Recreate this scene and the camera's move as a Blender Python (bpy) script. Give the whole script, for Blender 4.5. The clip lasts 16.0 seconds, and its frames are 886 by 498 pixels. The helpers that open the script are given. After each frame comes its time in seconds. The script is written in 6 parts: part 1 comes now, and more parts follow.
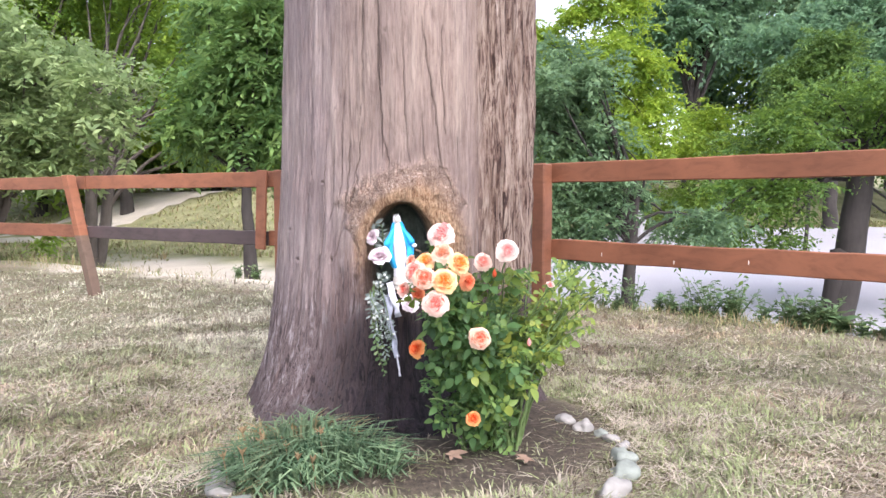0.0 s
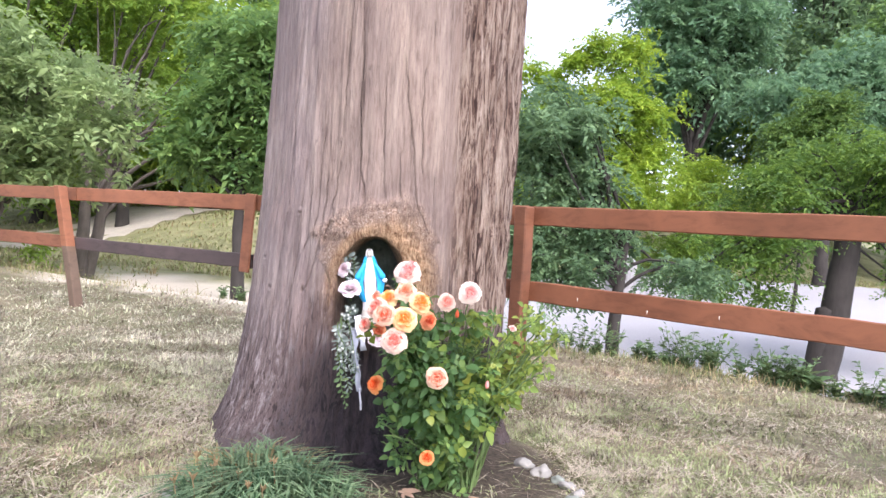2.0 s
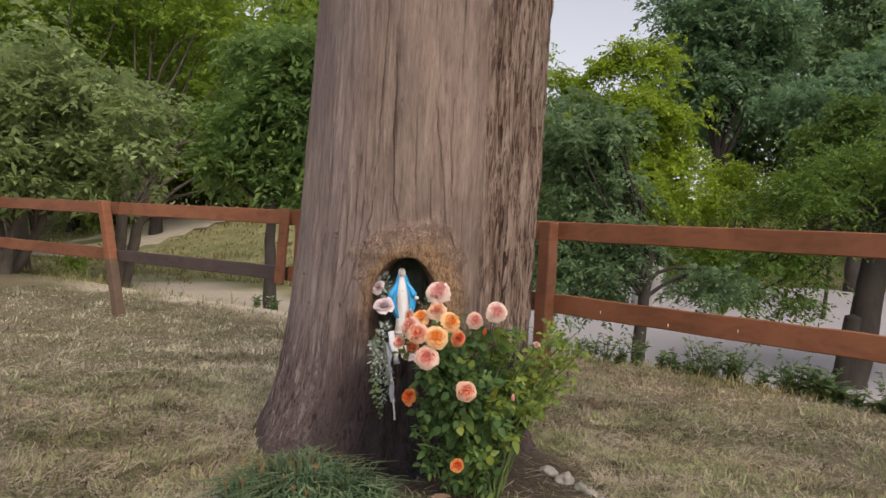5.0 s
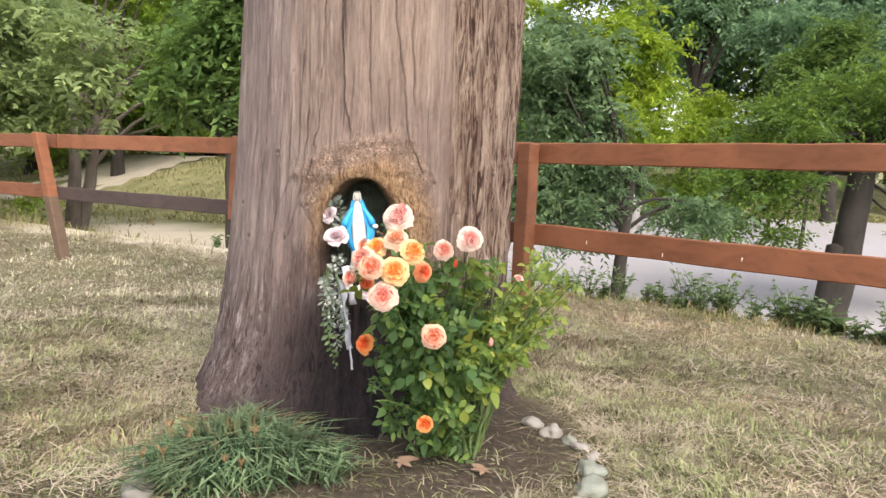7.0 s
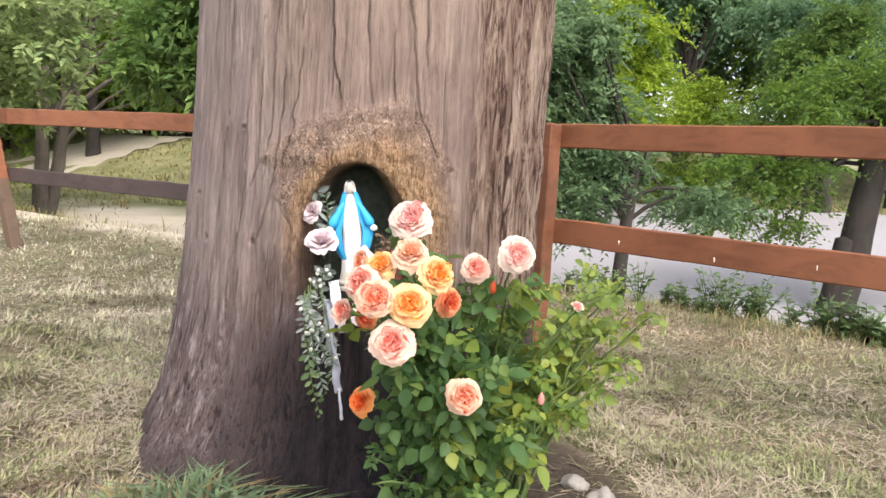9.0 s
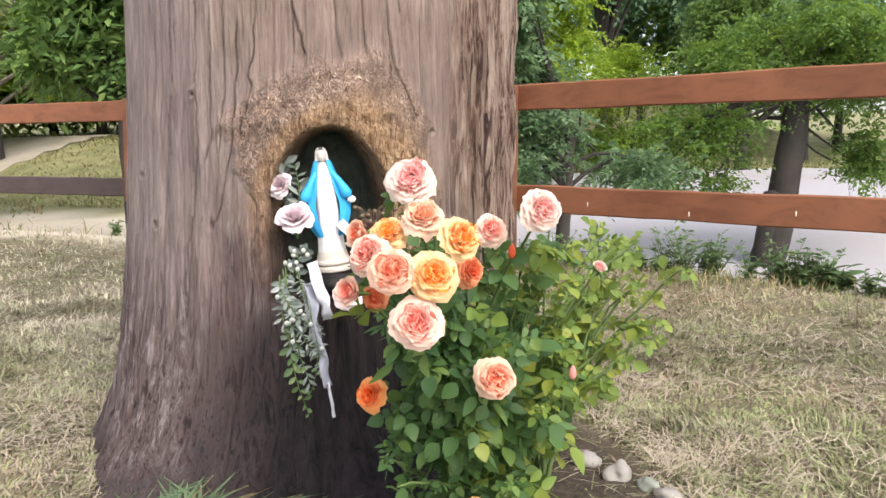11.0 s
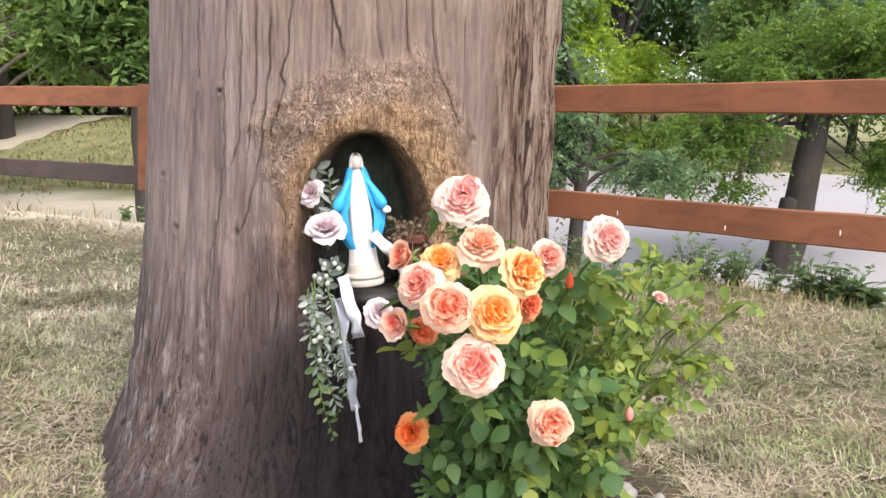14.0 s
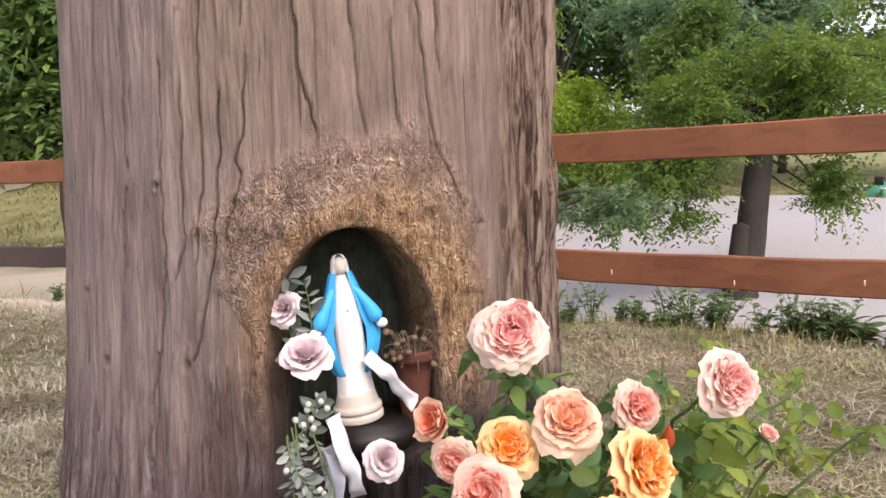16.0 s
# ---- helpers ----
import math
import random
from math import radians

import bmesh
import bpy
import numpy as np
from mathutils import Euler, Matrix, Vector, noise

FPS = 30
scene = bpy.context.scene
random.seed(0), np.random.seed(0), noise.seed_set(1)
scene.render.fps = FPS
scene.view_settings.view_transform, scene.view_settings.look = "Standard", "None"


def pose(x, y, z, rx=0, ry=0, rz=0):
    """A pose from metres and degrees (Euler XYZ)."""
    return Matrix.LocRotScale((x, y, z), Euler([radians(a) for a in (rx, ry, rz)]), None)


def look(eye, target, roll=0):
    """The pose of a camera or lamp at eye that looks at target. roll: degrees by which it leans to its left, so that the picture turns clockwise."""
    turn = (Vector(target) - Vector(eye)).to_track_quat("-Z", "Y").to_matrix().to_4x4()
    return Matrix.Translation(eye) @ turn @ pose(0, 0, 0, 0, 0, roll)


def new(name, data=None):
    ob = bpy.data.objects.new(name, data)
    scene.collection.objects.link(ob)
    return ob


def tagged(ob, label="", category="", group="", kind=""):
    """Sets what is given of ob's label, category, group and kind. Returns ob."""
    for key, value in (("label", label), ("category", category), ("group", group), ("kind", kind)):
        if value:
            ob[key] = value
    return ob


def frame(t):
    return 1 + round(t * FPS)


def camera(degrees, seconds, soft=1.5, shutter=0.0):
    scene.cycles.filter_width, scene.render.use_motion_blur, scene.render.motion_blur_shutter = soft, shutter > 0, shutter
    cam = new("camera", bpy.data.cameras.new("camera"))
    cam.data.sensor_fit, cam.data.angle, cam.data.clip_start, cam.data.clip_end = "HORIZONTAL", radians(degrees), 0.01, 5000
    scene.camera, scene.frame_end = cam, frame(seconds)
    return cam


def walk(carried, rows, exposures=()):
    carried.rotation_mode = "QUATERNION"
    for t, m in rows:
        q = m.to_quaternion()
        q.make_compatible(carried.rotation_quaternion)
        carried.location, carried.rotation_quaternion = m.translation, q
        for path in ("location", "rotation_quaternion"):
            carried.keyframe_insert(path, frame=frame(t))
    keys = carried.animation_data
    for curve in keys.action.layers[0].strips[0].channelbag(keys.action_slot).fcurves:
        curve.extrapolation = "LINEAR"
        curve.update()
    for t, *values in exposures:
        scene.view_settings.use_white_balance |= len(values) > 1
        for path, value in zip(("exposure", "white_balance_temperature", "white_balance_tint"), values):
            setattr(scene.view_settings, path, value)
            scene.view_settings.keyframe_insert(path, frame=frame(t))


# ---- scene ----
cam = camera(64.0, 16.0)
METRES, EYE, TILT, LEAN, TURN = 2.7, 1.0, -4.0, 0.0, 0.0
ROWS = [
    (0.0, 0.0, 0.0, 0.0, 0.0, 0.0, -0.0),
    (0.5, 0.0119, -0.022, 0.0055, -2.91, 1.52, -0.89),
    (1.0, 0.0253, -0.0349, 0.0041, -1.78, 2.82, -2.16),
    (1.5, 0.0374, -0.016, 0.0036, 0.45, 2.77, -4.71),
    (2.0, 0.0377, -0.0144, 0.0102, -0.46, 2.61, -3.69),
    (2.5, 0.0383, -0.0177, 0.0199, -1.79, 3.63, -3.68),
    (3.0, 0.0297, -0.0755, 0.052, -1.33, 5.47, -4.26),
    (5.5, 0.0361, -0.086, 0.0199, 2.03, 2.32, -3.51),
    (6.0, 0.0449, -0.021, 0.0133, 2.08, 1.6, -3.75),
    (6.5, 0.059, 0.055, 0.0134, 1.87, -0.78, -2.36),
    (7.0, 0.046, 0.1014, 0.0123, -0.27, -1.96, -2.57),
    (7.5, 0.0102, 0.1538, 0.0203, -1.47, -1.28, -2.05),
    (8.0, 0.0059, 0.1932, 0.0222, -2.01, -2.22, -2.06),
    (8.5, 0.0139, 0.2778, 0.0274, -0.96, -2.87, -3.53),
    (11.0, -0.0434, 0.4274, 0.0096, -7.25, -4.46, 0.77),
    (11.5, -0.0438, 0.432, 0.0107, -8.08, -5.21, 0.74),
    (12.0, -0.0434, 0.4323, 0.0095, -8.08, -5.43, 0.58),
    (12.5, -0.0411, 0.4341, 0.0153, -8.29, -5.0, 0.02),
    (13.0, -0.0479, 0.4314, 0.0224, -7.56, -4.4, 0.02),
    (13.5, -0.058, 0.4312, 0.0268, -6.76, -4.71, -1.26),
    (14.0, -0.0679, 0.4743, 0.028, -6.66, -5.14, -1.25),
    (14.5, -0.0836, 0.5583, 0.0513, -7.1, -5.93, -1.92),
    (15.0, -0.0892, 0.6106, 0.0622, -9.11, -5.94, -0.16),
    (15.5, -0.0967, 0.6169, 0.0641, -11.74, -2.84, 2.89),
    (16.0, -0.0931, 0.614, 0.0706, -11.03, -1.94, 2.54),
]
walk(cam, [(t, pose(0, 0, EYE, TILT, LEAN, TURN) @ pose(METRES * x, METRES * y, METRES * z, 90 + pitch, roll, yaw)) for t, x, y, z, yaw, pitch, roll in ROWS], [
    (0.0, 1.46, 6000, 18), (2.5, 1.48, 6000, 18), (3.2, 1.54, 6000, 18), (5.3, 0.05, 7200, 16), (5.5, 0.09, 7200, 16), (6.0, 0.47, 7200, 15), (6.5, 0.92, 7150, 13),
    (7.0, 1.12, 6950, 13), (8.7, 1.17, 6750, 13), (10.8, 1.16, 6650, 12), (14.0, 1.15, 6650, 13), (15.0, 0.97, 6900, 20), (16.0, 0.86, 6950, 20)])

# ---- world and sun ----
world = bpy.data.worlds.new("sky")
scene.world = world
world.use_nodes = True
wn, wl = world.node_tree.nodes, world.node_tree.links
sky = wn.new("ShaderNodeTexSky")
sky.sky_type, sky.sun_disc = "NISHITA", False
SUN_EL, SUN_AZ = 50.0, 158.0
sky.sun_elevation, sky.sun_rotation = radians(SUN_EL), radians(SUN_AZ)
sky.dust_density, sky.air_density, sky.ozone_density = 3.0, 1.0, 1.0
wn["Background"].inputs["Strength"].default_value = 0.15
veil = wn.new("ShaderNodeHueSaturation")  # high thin cloud takes most of the blue out
veil.inputs["Saturation"].default_value, veil.inputs["Value"].default_value = 0.45, 1.25
wl.new(sky.outputs[0], veil.inputs["Color"])
wl.new(veil.outputs[0], wn["Background"].inputs[0])
sun = new("sun", bpy.data.lights.new("sun", "SUN"))
sun.data.energy, sun.data.angle, sun.data.color = 1.08, radians(45), (1.0, 0.93, 0.82)
sd = Vector((math.sin(radians(SUN_AZ)) * math.cos(radians(SUN_EL)), math.cos(radians(SUN_AZ)) * math.cos(radians(SUN_EL)), math.sin(radians(SUN_EL))))
sun.matrix_world = look(sd * 60, (0, 0, 0))

# ---- small tools ----
rng = np.random.default_rng(7)


class Nodes:
    """A short way to write a node material."""

    def __init__(self, name, rough=0.85):
        self.mat = bpy.data.materials.new(name)
        self.mat.use_nodes = True
        self.t = self.mat.node_tree
        self.out = self.t.nodes["Material Output"]
        self.p = self.t.nodes["Principled BSDF"]
        self.p.inputs["Roughness"].default_value = rough
        self.p.inputs["Specular IOR Level"].default_value = 0.3

    def add(self, kind):
        return self.t.nodes.new("ShaderNode" + kind)

    def link(self, a, b):
        self.t.links.new(a, b)

    def coords(self, scale=(1, 1, 1)):
        c, m = self.add("TexCoord"), self.add("Mapping")
        m.inputs["Scale"].default_value = scale
        self.link(c.outputs["Object"], m.inputs[0])
        return m.outputs[0]

    def noise(self, scale, detail=4, stretch=(1, 1, 1), rough=0.6, wave=0.0):
        n = self.add("TexNoise")
        n.inputs["Distortion"].default_value = wave
        n.inputs["Scale"].default_value, n.inputs["Detail"].default_value, n.inputs["Roughness"].default_value = scale, detail, rough
        self.link(self.coords(stretch), n.inputs["Vector"])
        return n.outputs["Fac"]

    def ramp(self, fac, *stops):
        r = self.add("ValToRGB")
        e = r.color_ramp.elements
        while len(e) < len(stops):
            e.new(0.5)
        for k, (at, c) in zip(e, stops):
            k.position, k.color = at, (*c, 1) if len(c) == 3 else c
        self.link(fac, r.inputs[0])
        return r.outputs[0]

    def mix(self, fac, a, b, how="MIX"):
        m = self.add("Mix")
        m.data_type, m.blend_type = "RGBA", how
        for value, port in ((fac, 0), (a, 6), (b, 7)):
            if isinstance(value, (int, float)):
                m.inputs[port].default_value = value
            elif isinstance(value, tuple):
                m.inputs[port].default_value = (*value, 1)
            else:
                self.link(value, m.inputs[port])
        return m.outputs[2]

    def attr(self, name):
        a = self.add("Attribute")
        a.attribute_name = name
        return a.outputs["Fac"]

    def island(self):
        return self.add("NewGeometry").outputs["Random Per Island"]

    def random(self):
        return self.add("ObjectInfo").outputs["Random"]

    def math(self, how, a, b):
        m = self.add("Math")
        m.operation = how
        for value, port in ((a, 0), (b, 1)):
            if isinstance(value, (int, float)):
                m.inputs[port].default_value = value
            else:
                self.link(value, m.inputs[port])
        return m.outputs[0]

    def colour(self, c):
        if isinstance(c, tuple):
            self.p.inputs["Base Color"].default_value = (*c, 1)
        else:
            self.link(c, self.p.inputs["Base Color"])
        return self

    def bump(self, height, strength=0.4, distance=0.004):
        b = self.add("Bump")
        b.inputs["Strength"].default_value, b.inputs["Distance"].default_value = strength, distance
        self.link(height, b.inputs["Height"])
        self.link(b.outputs[0], self.p.inputs["Normal"])
        return self

    def thin(self, c, share=0.35):
        """Lets light through, as leaves and petals do."""
        tr, mx = self.add("BsdfTranslucent"), self.add("MixShader")
        if isinstance(c, tuple):
            tr.inputs[0].default_value = (*c, 1)
        else:
            self.link(c, tr.inputs[0])
        mx.inputs[0].default_value = share
        self.link(self.p.outputs[0], mx.inputs[1])
        self.link(tr.outputs[0], mx.inputs[2])
        self.link(mx.outputs[0], self.out.inputs[0])
        return self


def plain(name, c, rough=0.6, spread=0.25, scale=30.0, bump=0.2, stretch=(1, 1, 1)):
    """A surface of one colour with grain and stains."""
    n = Nodes(name, rough)
    lo, hi = tuple(v * (1 - spread) for v in c), tuple(min(1, v * (1 + spread)) for v in c)
    fine, wide = n.noise(scale, 5, stretch), n.noise(scale / 7, 3)
    n.colour(n.mix(0.5, n.ramp(fine, (0.3, lo), (0.7, hi)), n.ramp(wide, (0.3, lo), (0.7, hi))))
    return n.bump(fine, bump, 0.003).mat


def raw(name, verts, faces, mats, parent=None, label="", smooth=True, index=None, values=None):
    """One mesh object out of arrays."""
    me = bpy.data.meshes.new(name)
    v = np.asarray(verts, dtype=np.float32).reshape(-1, 3)
    if isinstance(faces, np.ndarray):
        k, m = faces.shape[1], len(faces)
        me.vertices.add(len(v))
        me.vertices.foreach_set("co", v.ravel())
        me.loops.add(k * m)
        me.loops.foreach_set("vertex_index", faces.astype(np.int32).ravel())
        me.polygons.add(m)
        me.polygons.foreach_set("loop_start", np.arange(0, k * m, k, dtype=np.int32))
        me.update(calc_edges=True)
    else:
        me.from_pydata(v.tolist(), [], faces)
    me.polygons.foreach_set("use_smooth", np.full(len(me.polygons), smooth))
    for m in mats if isinstance(mats, (list, tuple)) else [mats]:
        me.materials.append(m)
    if index is not None:
        me.polygons.foreach_set("material_index", np.asarray(index, dtype=np.int32))
    for key, value in (values or {}).items():
        me.attributes.new(key, "FLOAT", "POINT").data.foreach_set("value", np.asarray(value, dtype=np.float32).ravel())
    me.validate()
    me.update()
    ob = new(name, me)
    if parent:
        ob.parent = parent
    if label:
        ob["label"] = label
    return ob


def part(name, bm, mat, parent=None, label="", smooth=True):
    """Links a bmesh as one object."""
    me = bpy.data.meshes.new(name)
    bm.to_mesh(me)
    bm.free()
    for m in mat if isinstance(mat, (list, tuple)) else [mat]:
        me.materials.append(m)
    me.polygons.foreach_set("use_smooth", np.full(len(me.polygons), smooth))
    ob = new(name, me)
    if parent:
        ob.parent = parent
    if label:
        ob["label"] = label
    return ob


def thing(name, at, label, category, group="", kind=""):
    ob = new(name)
    ob.empty_display_size = 0.1
    ob.location = at
    return tagged(ob, label, category, group, kind)


def lattice(x, y, seed):
    """Smooth noise in the plane, about -1 to 1."""
    xi, yi = np.floor(x).astype(np.int64), np.floor(y).astype(np.int64)
    fx, fy = x - xi, y - yi
    ux, uy = fx * fx * (3 - 2 * fx), fy * fy * (3 - 2 * fy)

    def corner(a, b):
        h = (a * 374761393 + b * 668265263 + seed * 974634777) & 0xFFFFFFFF
        h = ((h ^ (h >> 13)) * 1274126177) & 0xFFFFFFFF
        return ((h ^ (h >> 16)) & 0xFFFF) / 32767.5 - 1
    a, b, c, d = corner(xi, yi), corner(xi + 1, yi), corner(xi, yi + 1), corner(xi + 1, yi + 1)
    return (a * (1 - ux) + b * ux) * (1 - uy) + (c * (1 - ux) + d * ux) * uy


def layers(x, y, seed, octaves=4):
    return sum(lattice(x * 2 ** k, y * 2 ** k, seed + k) / 2 ** k for k in range(octaves)) / 1.6


def step(a, b, x):
    k = np.clip((np.asarray(x, dtype=float) - a) / (b - a), 0, 1)
    return k * k * (3 - 2 * k)


def grid_faces(rows, cols, wrap=False):
    i, j = np.meshgrid(np.arange(rows - 1), np.arange(cols if wrap else cols - 1), indexing="ij")
    k = (j + 1) % cols
    return np.stack([i * cols + j, i * cols + k, (i + 1) * cols + k, (i + 1) * cols + j], -1).reshape(-1, 4)


def tube(points, radii, sides=8):
    """Vertices and faces of a tapered tube along points."""
    p = np.asarray(points, dtype=float)
    r = np.asarray(radii, dtype=float)
    d = np.gradient(p, axis=0)
    d /= np.linalg.norm(d, axis=1)[:, None] + 1e-9
    ref = np.where(np.abs(d[:, 2:3]) > 0.9, np.array([[1.0, 0, 0]]), np.array([[0, 0, 1.0]]))
    ref[:] = ref[0]
    u = np.cross(d, ref)
    u /= np.linalg.norm(u, axis=1)[:, None] + 1e-9
    w = np.cross(d, u)
    a = np.linspace(0, 2 * np.pi, sides, endpoint=False)
    ring = np.cos(a)[None, :, None] * u[:, None] + np.sin(a)[None, :, None] * w[:, None]
    v = (p[:, None] + ring * r[:, None, None]).reshape(-1, 3)
    return v, grid_faces(len(p), sides, True)


def join(pieces):
    vs, fs, n = [], [], 0
    for v, f in pieces:
        vs.append(v)
        fs.append(np.asarray(f) + n)
        n += len(v)
    return np.concatenate(vs), np.concatenate(fs)


def curve(a, b, sag=(0, 0, 0), n=8, wobble=0.0):
    t = np.linspace(0, 1, n)[:, None]
    p = np.asarray(a) * (1 - t) + np.asarray(b) * t + np.asarray(sag) * (4 * t * (1 - t))
    if wobble:
        p[1:-1] += rng.normal(0, wobble, (n - 2, 3))
    return p


# ---- the lie of the land ----
POSTS = [(-8.14, 9.86), (-5.95, 8.6), (-3.75, 7.36), (-1.54, 6.1), (0.66, 4.74), (2.40, 3.02), (4.1, 1.2)]


def beyond(x, y):
    """Metres past the fence, seen from the garden."""
    s1 = (x - 0.66) * 0.507 + (y - 4.74) * 0.862
    s2 = (x - 0.66) * 0.71 + (y - 4.74) * 0.704
    return np.maximum(s1, s2)


def height(x, y):
    x, y = np.asarray(x, dtype=float), np.asarray(y, dtype=float)
    s = beyond(x, y)
    right = step(-5, 3, x)
    low = -0.55 - 0.85 * right
    z = low * step(1.9, 4.4, s)
    z = z + (1 - right) * (1.9 * step(8.5, 17, s) + 1.6 * step(20, 45, s)) + right * (1.2 * step(5, 25, s) + 2.0 * step(27, 60, s))
    z = z + 6 * step(60, 200, s) + 0.02 * lattice(x * 0.8, y * 0.8, 3) + 0.25 * lattice(x * 0.13, y * 0.13, 5) * step(3, 9, s)
    z = z + 0.05 * step(0.0, -1.5, s) * step(1.0, 2.2, x)
    z = z + 4.8 * np.exp(-((x - 16.8) ** 2 + (y - 42) ** 2) / 36)  # a pale knoll in the meadow
    bed = np.hypot(x + 0.05, (y - 2.95) * 0.9)
    return z + 0.05 * step(1.0, 0.4, bed)


def ground_z(x, y):
    return float(height(x, y))


def sandy(x, y):
    """How bare and sandy the ground is beyond the far end of the lawn, 0 to 1."""
    s = beyond(x, y) + 0.35 * lattice(x * 1.1, y * 1.1, 4) + 0.15 * lattice(x * 4, y * 4, 6)
    return step(1.15, 1.95, s) * step(7.6, 6.4, s) * step(-0.9, -1.5, x) * step(-6.6, -4.6, x + 0.35 * (y - 9.5))


# ---- materials ----
def leaf_material(name, dark, light, yellow, share=0.4, rough=0.55):
    n = Nodes(name, rough)
    by_leaf = n.ramp(n.island(), (0.0, dark), (0.6, light), (1.0, yellow))
    patch = n.ramp(n.noise(1.3, 4), (0.38, dark), (0.56, light), (0.70, yellow))
    c = n.mix(0.42, by_leaf, patch)
    return n.colour(c).thin(n.mix(0.55, c, yellow), share).mat


LEAF_GREEN = leaf_material("leaf_mid_green", (0.045, 0.105, 0.022), (0.185, 0.315, 0.058), (0.38, 0.49, 0.080), 0.5)
LEAF_DARK = leaf_material("leaf_dark_green", (0.038, 0.092, 0.034), (0.140, 0.250, 0.075), (0.28, 0.40, 0.115), 0.45)
# crown shade is put into this darker leaf green
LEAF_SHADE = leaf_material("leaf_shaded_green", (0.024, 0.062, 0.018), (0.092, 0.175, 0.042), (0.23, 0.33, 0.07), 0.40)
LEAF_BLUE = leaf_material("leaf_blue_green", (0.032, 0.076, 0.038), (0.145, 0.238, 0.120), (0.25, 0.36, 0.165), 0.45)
# next two: sunlight put into the lime, crown shade into the feathery green
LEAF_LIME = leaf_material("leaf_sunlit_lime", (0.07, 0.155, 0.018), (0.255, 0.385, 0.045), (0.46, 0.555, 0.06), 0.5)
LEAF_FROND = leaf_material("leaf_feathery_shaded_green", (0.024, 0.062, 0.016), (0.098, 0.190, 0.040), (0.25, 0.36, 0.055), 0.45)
LEAF_FRESH = leaf_material("leaf_fresh_green", (0.052, 0.118, 0.020), (0.205, 0.335, 0.055), (0.42, 0.53, 0.075), 0.5)
# distance haze is put into the leaf colour, paler and bluer
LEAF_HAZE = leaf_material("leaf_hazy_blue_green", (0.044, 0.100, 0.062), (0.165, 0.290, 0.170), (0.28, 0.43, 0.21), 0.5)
LEAF_GREY = leaf_material("leaf_olive", (0.058, 0.108, 0.040), (0.27, 0.36, 0.150), (0.46, 0.55, 0.25), 0.45)
ROSE_LEAF = leaf_material("rose_leaf", (0.028, 0.074, 0.027), (0.092, 0.180, 0.056), (0.24, 0.335, 0.080), 0.38, 0.48)
ROSE_YOUNG = leaf_material("young_rose_leaf", (0.055, 0.11, 0.024), (0.175, 0.265, 0.055), (0.42, 0.43, 0.08), 0.40, 0.42)
WEED_LEAF = leaf_material("weed_leaf", (0.045, 0.10, 0.04), (0.14, 0.22, 0.09), (0.26, 0.30, 0.13), 0.3)
BARK = plain("tree_bark", (0.10, 0.085, 0.072), 0.9, 0.45, 14, 0.8, (1, 1, 0.25))
BARK_DARK = plain("tree_bark_dark", (0.040, 0.034, 0.030), 0.9, 0.4, 14, 0.8, (1, 1, 0.25))
CANE = plain("rose_cane", (0.10, 0.15, 0.05), 0.6, 0.4, 40, 0.2)


def paint_material(name, c, worn):
    n = Nodes(name, 0.62)
    grain = n.noise(9, 6, (1, 1, 1), 0.7)
    wide = n.noise(1.4, 3)
    base = n.ramp(wide, (0.28, tuple(v * 0.72 for v in c)), (0.72, tuple(v * 1.18 for v in c)))
    base = n.mix(1.0, base, n.ramp(n.noise(5, 6, (1, 1, 2.5), 0.7, 0.6), (0.34, (0.76, 0.74, 0.74)), (0.5, (1, 1, 1)), (0.66, (1.10, 1.08, 1.06))), "MULTIPLY")
    tint = n.ramp(n.random(), (0, (0.85, 0.85, 0.85)), (1, (1.1, 1.08, 1.05)))
    base = n.mix(1.0, base, tint, "MULTIPLY")
    chip = n.ramp(n.noise(55, 6, (1, 1, 0.5), 0.75), (0.68, (0, 0, 0)), (0.76, (1, 1, 1)))
    n.colour(n.mix(n.math("MULTIPLY", chip, 0.45), base, worn))
    return n.bump(grain, 0.25, 0.004).mat


FENCE_RED = paint_material("fence_red_brown", (0.232, 0.094, 0.050), (0.42, 0.26, 0.18))
FENCE_GREY = paint_material("fence_weathered_grey", (0.085, 0.062, 0.060), (0.16, 0.13, 0.12))
POST_GREY = paint_material("post_bare_wood", (0.125, 0.085, 0.062), (0.24, 0.19, 0.15))
DRIP = plain("white_drip", (0.72, 0.62, 0.55), 0.6, 0.15, 60, 0.1)


